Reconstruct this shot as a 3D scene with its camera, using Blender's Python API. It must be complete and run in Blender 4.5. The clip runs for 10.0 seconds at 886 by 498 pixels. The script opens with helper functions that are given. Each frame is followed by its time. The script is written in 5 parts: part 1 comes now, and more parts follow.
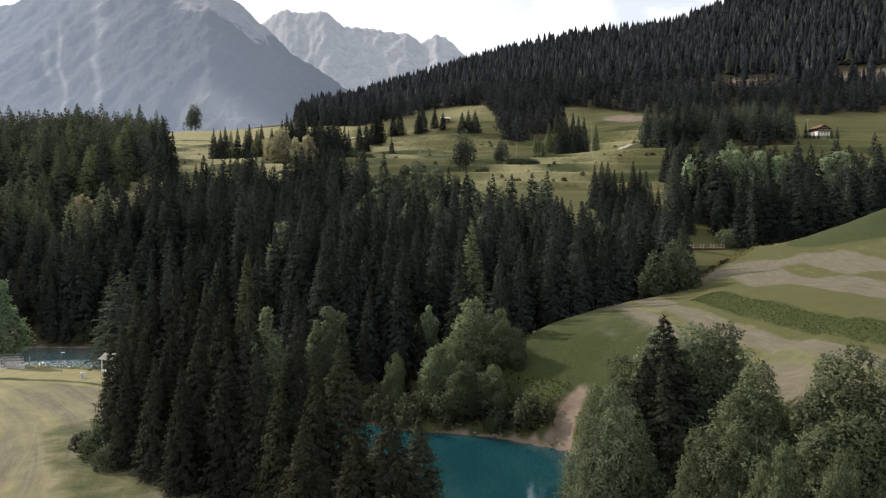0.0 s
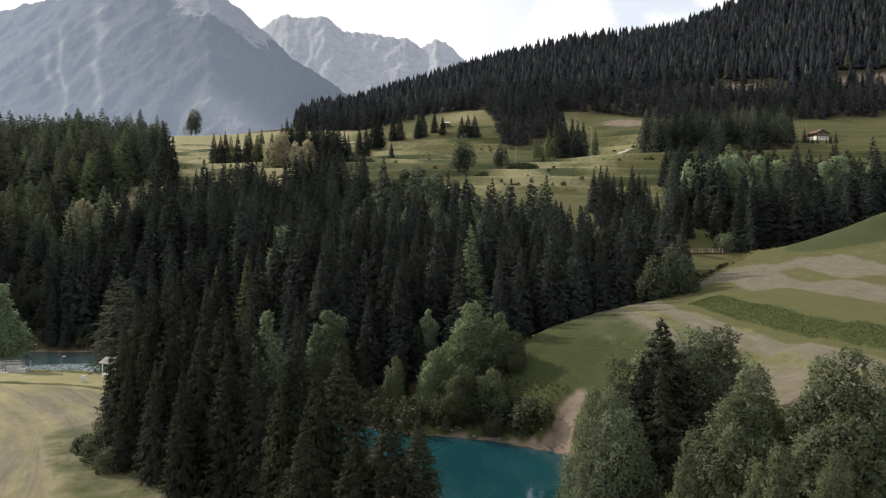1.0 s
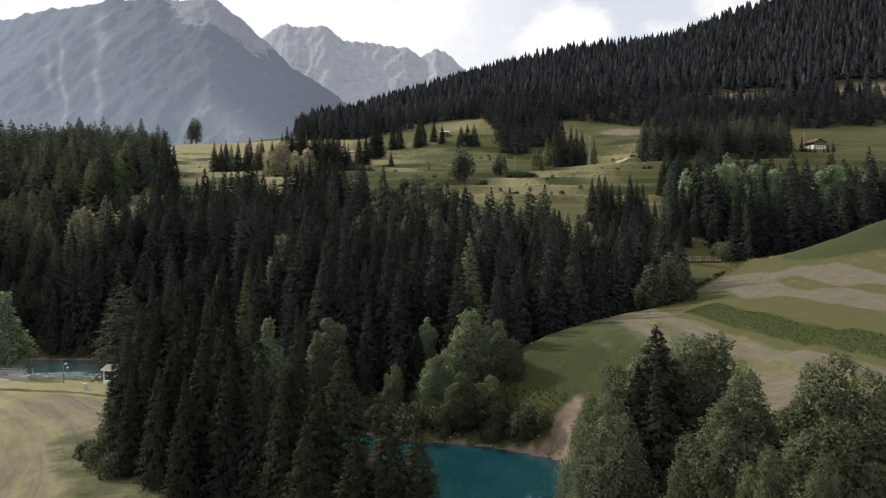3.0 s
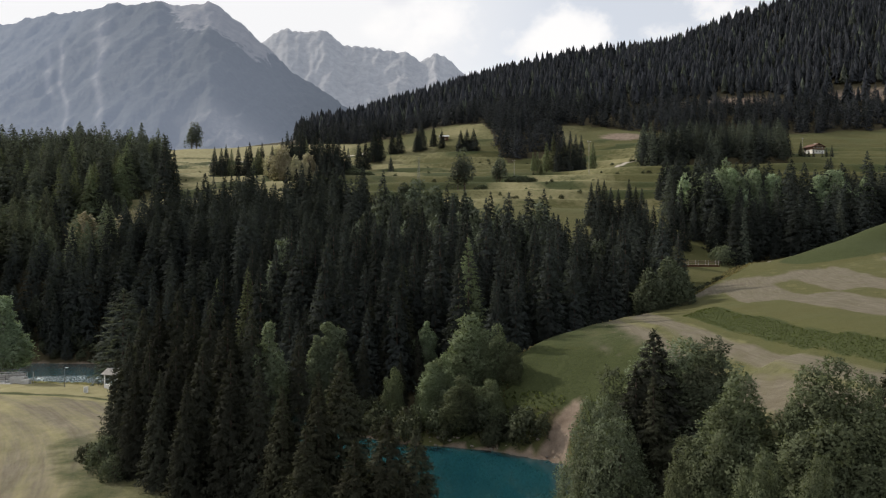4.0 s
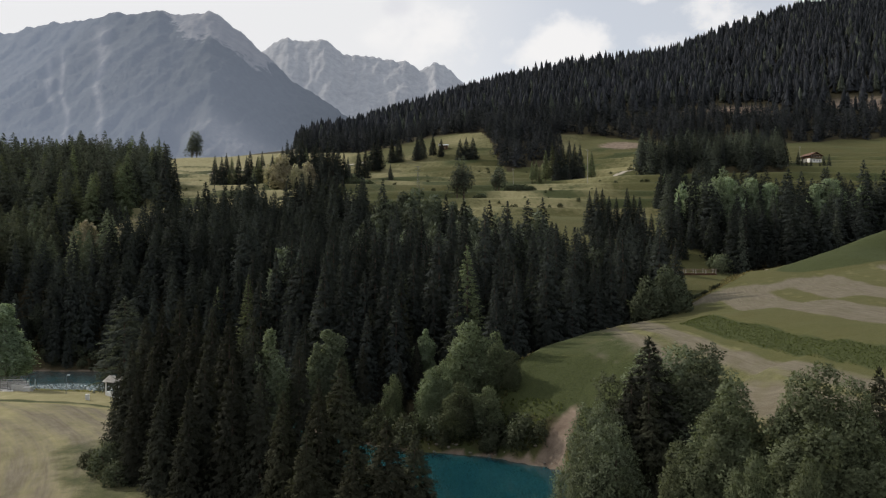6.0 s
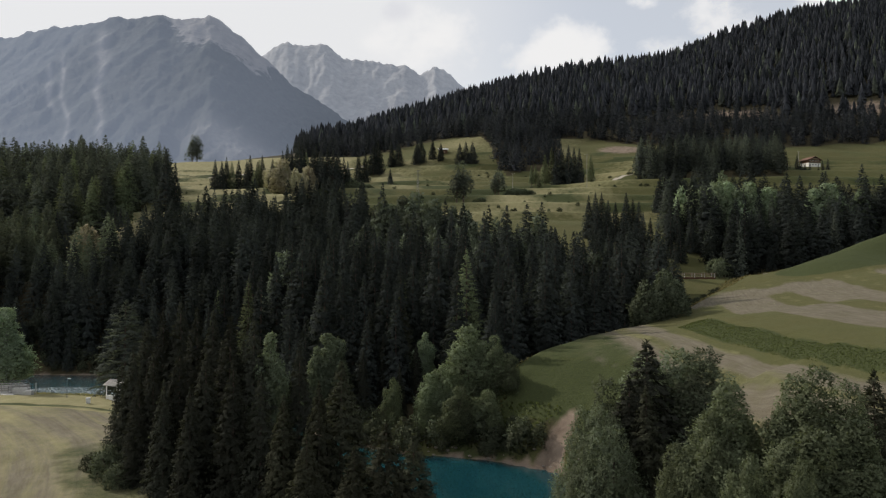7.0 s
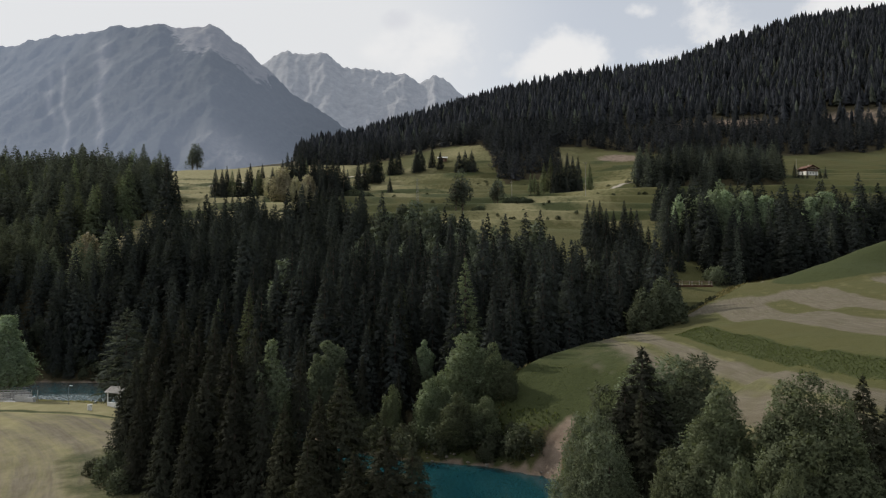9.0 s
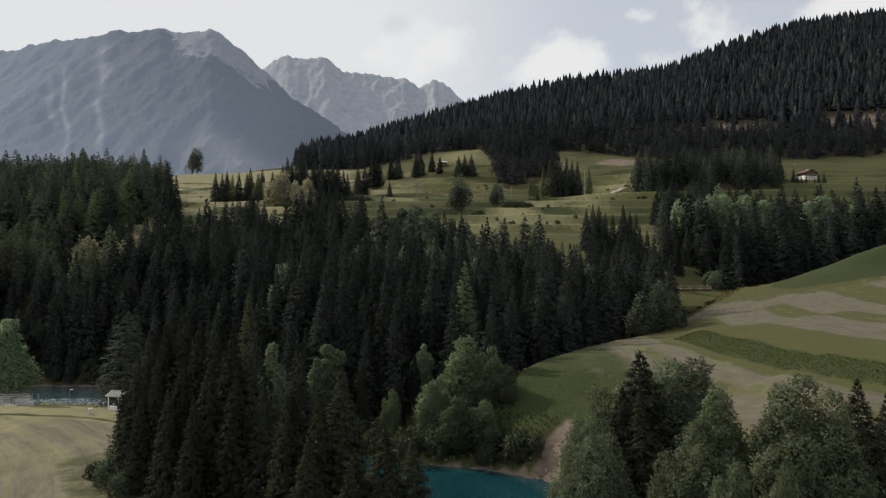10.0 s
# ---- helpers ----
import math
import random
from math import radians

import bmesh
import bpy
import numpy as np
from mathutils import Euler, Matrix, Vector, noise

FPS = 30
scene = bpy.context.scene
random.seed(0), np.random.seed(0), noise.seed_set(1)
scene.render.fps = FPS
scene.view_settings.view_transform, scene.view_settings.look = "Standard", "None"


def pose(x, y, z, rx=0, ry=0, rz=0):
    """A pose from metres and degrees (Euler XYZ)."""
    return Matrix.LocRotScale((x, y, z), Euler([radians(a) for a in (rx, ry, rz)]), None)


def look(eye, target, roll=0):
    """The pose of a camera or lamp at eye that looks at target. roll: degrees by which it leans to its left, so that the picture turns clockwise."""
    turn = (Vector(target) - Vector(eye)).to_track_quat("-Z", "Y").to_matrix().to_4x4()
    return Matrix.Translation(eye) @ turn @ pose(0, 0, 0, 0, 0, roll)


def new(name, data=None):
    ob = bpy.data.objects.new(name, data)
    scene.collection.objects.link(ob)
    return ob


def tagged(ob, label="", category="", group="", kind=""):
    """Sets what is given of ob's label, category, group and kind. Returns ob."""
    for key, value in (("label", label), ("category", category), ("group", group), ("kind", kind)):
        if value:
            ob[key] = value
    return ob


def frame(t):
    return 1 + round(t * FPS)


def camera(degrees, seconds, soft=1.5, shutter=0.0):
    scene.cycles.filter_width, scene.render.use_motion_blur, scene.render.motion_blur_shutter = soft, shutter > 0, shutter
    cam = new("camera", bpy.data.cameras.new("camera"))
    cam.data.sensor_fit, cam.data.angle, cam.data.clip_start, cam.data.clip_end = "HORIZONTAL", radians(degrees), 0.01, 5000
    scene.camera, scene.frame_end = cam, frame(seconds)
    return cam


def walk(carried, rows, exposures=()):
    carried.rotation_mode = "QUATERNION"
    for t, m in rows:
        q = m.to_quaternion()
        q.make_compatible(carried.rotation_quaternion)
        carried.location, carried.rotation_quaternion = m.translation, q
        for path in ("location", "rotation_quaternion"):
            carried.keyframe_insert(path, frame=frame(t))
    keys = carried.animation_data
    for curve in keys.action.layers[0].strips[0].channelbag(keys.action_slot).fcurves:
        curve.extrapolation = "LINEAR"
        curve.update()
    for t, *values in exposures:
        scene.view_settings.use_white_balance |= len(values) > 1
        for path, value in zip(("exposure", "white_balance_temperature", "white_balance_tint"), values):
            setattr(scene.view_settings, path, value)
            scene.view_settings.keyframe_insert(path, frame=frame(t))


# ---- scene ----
cam = camera(66, 10.0, soft=1.2)


def rising(x, y, z, pitch, yaw, roll):
    """Camera pose: pitch up from level, yaw to the left from +y, roll."""
    return pose(x, y, z) @ pose(0, 0, 0, 0, 0, yaw) @ pose(0, 0, 0, 90 + pitch, 0, 0) @ pose(0, 0, 0, 0, 0, roll)


PATH = [
    (0.0, rising(0.000, 0.000, 32.000, -1.3027, -0.0000, 0.0000)),
    (1.0, rising(0.062, -0.677, 31.992, -0.9394, -0.0188, 0.0024)),
    (2.0, rising(0.123, -1.358, 31.985, -0.5823, -0.0379, 0.0052)),
    (3.0, rising(0.184, -2.043, 31.981, -0.2262, -0.0572, 0.0083)),
    (4.0, rising(0.245, -2.734, 31.978, 0.1292, -0.0768, 0.0118)),
    (5.0, rising(0.307, -3.429, 31.977, 0.4815, -0.0966, 0.0156)),
    (6.0, rising(0.367, -4.129, 31.978, 0.8276, -0.1167, 0.0198)),
    (7.0, rising(0.428, -4.833, 31.981, 1.1656, -0.1370, 0.0243)),
    (8.0, rising(0.489, -5.542, 31.985, 1.4974, -0.1576, 0.0292)),
    (9.0, rising(0.549, -6.255, 31.992, 1.8301, -0.1784, 0.0344)),
    (10.0, rising(0.610, -6.973, 32.000, 2.1786, -0.1994, 0.0399)),
]
walk(cam, PATH, exposures=[(0.0, 0.14, 6620, 11), (2.5, -0.02, 6620, 11), (4.5, -0.23, 6600, 11), (7.0, -0.39, 6560, 10.5), (10.0, -0.47, 6500, 10)])

# ---- daylight: sun ahead and to the left, hazy sky with fair-weather clouds ----
SUN_AZIMUTH, SUN_HEIGHT = -57.0, 36.0
world = bpy.data.worlds.new("sky")
scene.world = world
world.use_nodes = True
wn, wl = world.node_tree.nodes, world.node_tree.links
wn.clear()
w_out = wn.new("ShaderNodeOutputWorld")
w_bg = wn.new("ShaderNodeBackground")
w_bg.inputs["Strength"].default_value = 0.138
w_sky = wn.new("ShaderNodeTexSky")
w_sky.sky_type = "NISHITA"
w_sky.sun_disc = False
w_sky.sun_elevation = radians(SUN_HEIGHT)
w_sky.sun_rotation = radians(SUN_AZIMUTH)
w_sky.air_density, w_sky.dust_density, w_sky.altitude = 1.1, 1.3, 900
w_co = wn.new("ShaderNodeTexCoord")
w_sep = wn.new("ShaderNodeSeparateXYZ")
wl.new(w_co.outputs["Generated"], w_sep.inputs[0])


def sky_math(op, a, b=0.0):
    n = wn.new("ShaderNodeMath")
    n.operation = op
    for i, v in enumerate((a, b)):
        if isinstance(v, (int, float)):
            n.inputs[i].default_value = v
        else:
            wl.new(v, n.inputs[i])
    return n.outputs[0]


def sky_noise(scale, detail, rough, stretch):
    m = wn.new("ShaderNodeMapping")
    m.inputs["Scale"].default_value = stretch
    m.inputs["Location"].default_value = (0.35, 0.1, 0.2)
    n = wn.new("ShaderNodeTexNoise")
    n.inputs["Scale"].default_value, n.inputs["Detail"].default_value, n.inputs["Roughness"].default_value = scale, detail, rough
    wl.new(w_co.outputs["Generated"], m.inputs["Vector"])
    wl.new(m.outputs["Vector"], n.inputs["Vector"])
    return n.outputs["Fac"]


def sky_ramp(v, lo, hi, a=0.0, b=1.0):
    n = wn.new("ShaderNodeMapRange")
    n.interpolation_type = "SMOOTHSTEP"
    wl.new(v, n.inputs["Value"])
    for key, value in (("From Min", lo), ("From Max", hi), ("To Min", a), ("To Max", b)):
        n.inputs[key].default_value = value
    return n.outputs["Result"]


def sky_mix(fac, a, b):
    n = wn.new("ShaderNodeMix")
    n.data_type = "RGBA"
    wl.new(fac, n.inputs["Factor"])
    wl.new(a, n.inputs["A"])
    n.inputs["B"].default_value = (*b, 1)
    return n.outputs["Result"]


# bright haze towards the sun, thin veils of cloud all round, and a few small cumulus heads over the ridge
ahead = sky_math("MAXIMUM", w_sep.outputs[1], 0.02)
bearing, rise = sky_math("DIVIDE", w_sep.outputs[0], ahead), sky_math("DIVIDE", w_sep.outputs[2], ahead)
puff = sky_noise(9.0, 8, 0.62, (1.0, 1.0, 1.3))
veils = sky_ramp(sky_noise(4.2, 9, 0.56, (1.0, 1.0, 2.2)), 0.44, 0.6, 0.3, 0.65)
haze = sky_math("MAXIMUM", veils, sky_ramp(bearing, -0.12, 0.25, 0.97, 0.6))
sky = sky_mix(haze, w_sky.outputs["Color"], (7.7, 7.8, 7.9))
heads = None
for b0, r0, wide, tall in ((0.41, 0.357, 0.075, 0.055), (0.345, 0.322, 0.055, 0.022), (0.174, 0.312, 0.075, 0.045), (0.302, 0.387, 0.026, 0.016), (-0.03, 0.33, 0.09, 0.05),
                           (0.62, 0.38, 0.08, 0.05), (-0.9, 0.5, 0.2, 0.1), (0.9, 0.55, 0.2, 0.12)):
    q = sky_math("ADD", sky_math("POWER", sky_math("ABSOLUTE", sky_math("DIVIDE", sky_math("SUBTRACT", bearing, b0), wide)), 2.0),
                 sky_math("POWER", sky_math("ABSOLUTE", sky_math("DIVIDE", sky_math("SUBTRACT", rise, r0), tall)), 2.0))
    one = sky_math("SUBTRACT", 1.0, q)
    heads = one if heads is None else sky_math("MAXIMUM", heads, one)
heads = sky_math("ADD", heads, sky_math("MULTIPLY", sky_math("SUBTRACT", puff, 0.5), 5.5))
sky = sky_mix(sky_ramp(heads, -0.2, 1.3, 0.0, 0.95), sky, (8.3, 8.3, 8.3))
grey = sky_math("SUBTRACT", 1.0, sky_math("ADD", sky_math("POWER", sky_math("ABSOLUTE", sky_math("DIVIDE", sky_math("ADD", bearing, 0.067), 0.03)), 2.0),
                                         sky_math("POWER", sky_math("ABSOLUTE", sky_math("DIVIDE", sky_math("SUBTRACT", rise, 0.37), 0.02)), 2.0)))
sky = sky_mix(sky_ramp(sky_math("ADD", grey, sky_math("MULTIPLY", sky_math("SUBTRACT", puff, 0.5), 4.0)), 0.0, 1.2, 0.0, 0.6), sky, (6.3, 6.4, 6.9))
wl.new(sky, w_bg.inputs["Color"])
wl.new(w_bg.outputs["Background"], w_out.inputs["Surface"])

sun = new("sun", bpy.data.lights.new("sun", "SUN"))
sun.data.energy, sun.data.angle, sun.data.color = 4.6, radians(0.6), (1.0, 0.93, 0.82)
sun_way = Vector((math.sin(radians(SUN_AZIMUTH)) * math.cos(radians(SUN_HEIGHT)),
                  math.cos(radians(SUN_AZIMUTH)) * math.cos(radians(SUN_HEIGHT)), math.sin(radians(SUN_HEIGHT))))
sun.matrix_world = look(sun_way * 400, (0, 0, 0))


# ---- materials ----
class Nodes:
    """A node material under construction."""

    def __init__(self, name):
        self.mat = bpy.data.materials.new(name)
        self.mat.use_nodes = True
        self.tree = self.mat.node_tree
        self.tree.nodes.clear()
        self.out = self.tree.nodes.new("ShaderNodeOutputMaterial")

    def add(self, kind, **values):
        n = self.tree.nodes.new("ShaderNode" + kind)
        for key, value in values.items():
            n.inputs[key.replace("_", " ")].default_value = value
        return n

    def link(self, a, b):
        self.tree.links.new(a, b)

    def where(self):
        return self.add("NewGeometry").outputs["Position"]

    def noise(self, scale, detail=4, rough=0.55, vector=None, stretch=None):
        n = self.add("TexNoise", Scale=scale, Detail=detail, Roughness=rough)
        vector = vector or self.where()
        if stretch:
            m = self.add("Mapping")
            m.inputs["Scale"].default_value = stretch
            self.link(vector, m.inputs["Vector"])
            vector = m.outputs["Vector"]
        self.link(vector, n.inputs["Vector"])
        return n.outputs["Fac"]

    def ramp(self, fac, *stops):
        r = self.add("ValToRGB")
        e = r.color_ramp.elements
        while len(e) < len(stops):
            e.new(0.5)
        for el, (p, c) in zip(e, stops):
            el.position = p
            el.color = (c, c, c, 1) if isinstance(c, (int, float)) else (*c, 1)
        self.link(fac, r.inputs["Fac"])
        return r.outputs["Color"]

    def mix(self, fac, a, b, mode="MIX"):
        m = self.add("Mix")
        m.data_type, m.blend_type = "RGBA", mode
        for sock, v in (("Factor", fac), ("A", a), ("B", b)):
            s = [i for i in m.inputs if i.name == sock and i.enabled][0]
            if isinstance(v, (int, float)):
                s.default_value = v if sock == "Factor" else (v, v, v, 1)
            elif isinstance(v, tuple):
                s.default_value = (*v, 1)
            else:
                self.link(v, s)
        return [o for o in m.outputs if o.enabled][0]

    def math(self, op, a, b=0.0):
        m = self.add("Math")
        m.operation = op
        for i, v in enumerate((a, b)):
            if isinstance(v, (int, float)):
                m.inputs[i].default_value = v
            else:
                self.link(v, m.inputs[i])
        return m.outputs[0]

    def bump(self, height, strength=0.4, distance=0.1):
        b = self.add("Bump", Strength=strength, Distance=distance)
        self.link(height, b.inputs["Height"])
        return b.outputs["Normal"]

    def surface(self, color, rough=0.8, metal=0.0, normal=None, spec=0.3):
        p = self.add("BsdfPrincipled", Metallic=metal)
        p.inputs["Specular IOR Level"].default_value = spec
        for sock, v in (("Base Color", color), ("Roughness", rough)):
            if isinstance(v, tuple):
                p.inputs[sock].default_value = (*v, 1)
            elif isinstance(v, (int, float)):
                p.inputs[sock].default_value = v
            else:
                self.link(v, p.inputs[sock])
        if normal:
            self.link(normal, p.inputs["Normal"])
        return p.outputs["BSDF"]

    def done(self, shader):
        self.link(shader, self.out.inputs["Surface"])
        return self.mat


def foliage(name, mid, through_leaf=0.25, rough=0.9, spread=1.0):
    """Leaves or needles: colour varies from tree to tree, from spray to spray and by broad patches."""
    m = Nodes(name)
    geo = m.add("NewGeometry")
    ob = m.add("ObjectInfo")
    tone = m.add("Attribute")
    tone.attribute_name = "tone"
    dark = tuple(c * (1 - 0.38 * spread) for c in mid)
    light = tuple(c * (1 + 0.5 * spread) for c in mid)
    spray = m.ramp(geo.outputs["Random Per Island"], (0.0, dark), (0.6, mid), (1.0, light))
    patch = m.noise(0.35, 3, vector=geo.outputs["Position"])
    col = m.mix(m.ramp(patch, (0.35, 0.0), (0.7, 0.5)), spray, light)
    each = m.math("FRACT", m.math("ADD", ob.outputs["Random"], tone.outputs["Fac"]))
    hsv = m.add("HueSaturation")
    m.link(m.math("ADD", m.math("MULTIPLY", each, 0.035), 0.483), hsv.inputs["Hue"])
    m.link(m.math("ADD", m.math("MULTIPLY", each, 0.7), 0.65), hsv.inputs["Value"])
    m.link(col, hsv.inputs["Color"])
    s = m.surface(hsv.outputs["Color"], rough, spec=0.04)
    t = m.add("BsdfTranslucent")
    m.link(m.mix(1.0, hsv.outputs["Color"], (1.2, 1.25, 0.85), "MULTIPLY"), t.inputs["Color"])
    x = m.add("MixShader", Fac=through_leaf)
    m.link(s, x.inputs[1])
    m.link(t.outputs[0], x.inputs[2])
    return m.done(x.outputs[0])


NEEDLE = foliage("spruce_needles", (0.037, 0.043, 0.041), 0.38)
NEEDLE_DARK = foliage("old_spruce_needles", (0.036, 0.038, 0.03), 0.38)
# blue haze over the distant ridge mixed into its needle colour
NEEDLE_HAZED = foliage("high_spruce_needles", (0.038, 0.042, 0.049), 0.3)
# warmer, lighter copy: the front spruces' lit olive tone put into colour
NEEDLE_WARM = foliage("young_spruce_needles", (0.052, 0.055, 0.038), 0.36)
LARCH = foliage("larch_needles", (0.1, 0.115, 0.075), 0.5)
PINE = foliage("pine_needles", (0.074, 0.084, 0.072), 0.4)
# pine colour lightened for the sun and haze on the left wood
SUN_TINTED = foliage("sunny_pine_needles", (0.105, 0.12, 0.09), 0.45)
FOREST_LEAF = foliage("forest_leaves", (0.075, 0.088, 0.066), 0.25)
LEAF = foliage("alder_leaves", (0.1, 0.117, 0.072), 0.34)
PALE = foliage("yellowing_leaves", (0.3, 0.275, 0.2), 0.4)
BIRCH = foliage("birch_leaves", (0.155, 0.19, 0.13), 0.42)
WILLOW = foliage("willow_leaves", (0.09, 0.104, 0.07), 0.34)
STRAW = foliage("dry_grass", (0.17, 0.15, 0.08), 0.5)
HAY = foliage("cut_hay", (0.19, 0.175, 0.145), 0.5)
SCRUB = foliage("scrub_leaves", (0.06, 0.068, 0.045), 0.25)
LUSH = foliage("tall_grass", (0.066, 0.076, 0.03), 0.5)


def bark_material(name, a, b):
    m = Nodes(name)
    n = m.noise(9, 6, vector=m.where(), stretch=(1, 1, 0.15))
    return m.done(m.surface(m.ramp(n, (0.3, a), (0.7, b)), 0.9, normal=m.bump(n, 0.8, 0.05)))


BARK = bark_material("spruce_bark", (0.035, 0.026, 0.02), (0.12, 0.09, 0.07))
BARK_PALE = bark_material("birch_bark", (0.12, 0.11, 0.1), (0.5, 0.48, 0.44))


def grain_material(name, a, b, scale=3.0, rough=0.85, metal=0.0, bump=0.3, stretch=None):
    """Plain solid surface with grain at two scales."""
    m = Nodes(name)
    fine = m.noise(scale, 6, stretch=stretch)
    broad = m.noise(scale * 0.13, 3)
    col = m.mix(m.ramp(broad, (0.3, 0.0), (0.75, 0.45)), m.ramp(fine, (0.3, a), (0.7, b)), a)
    return m.done(m.surface(col, rough, metal, m.bump(fine, bump, 0.04)))


TIMBER = grain_material("weathered_timber", (0.12, 0.085, 0.055), (0.27, 0.2, 0.14), 6, stretch=(1, 1, 0.2))
DARK_TIMBER = grain_material("dark_stained_timber", (0.05, 0.026, 0.014), (0.13, 0.068, 0.036), 6, stretch=(1, 1, 0.2))
GREY_TIMBER = grain_material("silvered_timber", (0.2, 0.19, 0.17), (0.42, 0.4, 0.37), 6, stretch=(0.2, 1, 1))
PLASTER = grain_material("white_lime_plaster", (0.72, 0.7, 0.66), (0.82, 0.81, 0.78), 4, 0.9)
ROOF_TILE = grain_material("brown_roof_tiles", (0.09, 0.05, 0.035), (0.19, 0.1, 0.07), 5)
SHEET = grain_material("pale_sheet_metal", (0.5, 0.51, 0.52), (0.68, 0.69, 0.7), 2, 0.45, 0.6, 0.1)
CONCRETE = grain_material("pale_concrete", (0.38, 0.37, 0.35), (0.56, 0.55, 0.52), 3)
STEEL = grain_material("galvanised_steel", (0.13, 0.135, 0.14), (0.22, 0.225, 0.23), 8, 0.6, 0.6, 0.1)
WHITE_PAINT = grain_material("white_paint", (0.7, 0.7, 0.68), (0.82, 0.82, 0.8), 5, 0.5)
ROCK = grain_material("river_stone", (0.12, 0.105, 0.09), (0.26, 0.235, 0.2), 5)
PANE = Nodes("window_glass")
PANE = PANE.done(PANE.surface((0.02, 0.025, 0.03), 0.08, spec=0.6))


def ground_material():
    """Meadow, mown hay, tall grass, bare earth, forest litter, gravel, some sun and shade, by the cover painted on the
    sheet.
    """
    m = Nodes("alpine_ground")
    pos = m.where()
    cover = m.add("Attribute")
    cover.attribute_name = "cover"
    more = m.add("Attribute")
    more.attribute_name = "cover_more"
    sep, sep2 = m.add("SeparateColor"), m.add("SeparateColor")
    m.link(cover.outputs["Color"], sep.inputs[0])
    m.link(more.outputs["Color"], sep2.inputs[0])
    fine = m.noise(2.6, 8, 0.72, pos)
    clump = m.noise(0.33, 5, 0.6, pos)
    broad = m.noise(0.035, 4, 0.55, pos)
    swath = m.noise(0.5, 4, 0.6, pos, (1.0, 0.12, 1.0))
    sep_pos, row_at = m.add("SeparateXYZ"), m.add("CombineXYZ")
    m.link(pos, sep_pos.inputs[0])
    m.link(m.math("MULTIPLY", m.math("SUBTRACT", cover.outputs["Alpha"], 0.5), 400), row_at.inputs[0])
    m.link(m.math("MULTIPLY", sep_pos.outputs[1], 0.1), row_at.inputs[1])
    rows = m.noise(0.42, 5, 0.65, row_at.outputs[0])
    fine_rows = m.noise(1.6, 4, 0.7, row_at.outputs[0])
    grass = m.mix(m.ramp(fine, (0.3, 0.0), (0.7, 1.0)), (0.055, 0.055, 0.02), (0.096, 0.092, 0.036))
    grass = m.mix(m.ramp(clump, (0.35, 0.0), (0.75, 0.6)), grass, (0.096, 0.092, 0.045))
    grass = m.mix(m.ramp(broad, (0.4, 0.0), (0.65, 0.5)), grass, (0.075, 0.085, 0.035))
    hay = m.mix(m.ramp(fine_rows, (0.35, 0.0), (0.65, 1.0)), (0.115, 0.099, 0.076), (0.17, 0.149, 0.119))
    hay = m.mix(m.ramp(clump, (0.4, 0.0), (0.7, 0.45)), hay, (0.088, 0.086, 0.048))
    # tall grass green, also laid on for shade beside the tree group
    lush_and_shade = m.mix(m.ramp(fine, (0.3, 0.0), (0.7, 1.0)), (0.031, 0.04, 0.016), (0.06, 0.071, 0.028))
    soil = m.mix(m.ramp(clump, (0.3, 0.0), (0.7, 1.0)), (0.12, 0.092, 0.071), (0.25, 0.2, 0.158))
    soil = m.mix(m.ramp(fine, (0.45, 0.0), (0.75, 0.5)), soil, (0.17, 0.12, 0.09))
    litter = m.mix(fine, (0.03, 0.026, 0.016), (0.07, 0.06, 0.032))
    gravel = m.mix(fine, (0.26, 0.24, 0.2), (0.4, 0.37, 0.33))

    def edge(mask, by=None):
        by = by or clump
        rough_edge = m.math("ADD", mask, m.math("MULTIPLY", m.math("SUBTRACT", by, 0.5), 0.5 if by is clump else 0.85))
        return m.ramp(rough_edge, (0.35, 0.0), (0.65, 1.0))

    # dry grass tone, also laid over the sunlit upper meadow
    pale = m.mix(m.ramp(swath, (0.3, 0.0), (0.8, 1.0)), (0.205, 0.188, 0.1), (0.28, 0.254, 0.145))
    pale = m.mix(m.ramp(clump, (0.4, 0.0), (0.7, 0.4)), pale, (0.15, 0.15, 0.06))
    col = m.mix(edge(sep2.outputs[2]), grass, pale)
    col = m.mix(m.math("MULTIPLY", edge(sep.outputs[0], rows), 0.88), col, hay)
    col = m.mix(edge(sep.outputs[1]), col, lush_and_shade)
    col = m.mix(edge(sep2.outputs[0]), col, litter)
    col = m.mix(edge(sep.outputs[2]), col, soil)
    col = m.mix(edge(sep2.outputs[1]), col, gravel)
    col = m.mix(1.0, col, m.ramp(m.noise(6.5, 6, 0.75, pos), (0.3, 0.85), (0.6, 1.0)), "MULTIPLY")
    h = m.math("ADD", m.math("MULTIPLY", fine, 0.35), clump)
    return m.done(m.surface(col, 0.95, normal=m.bump(h, 0.8, 0.45), spec=0.1))


GROUND = ground_material()


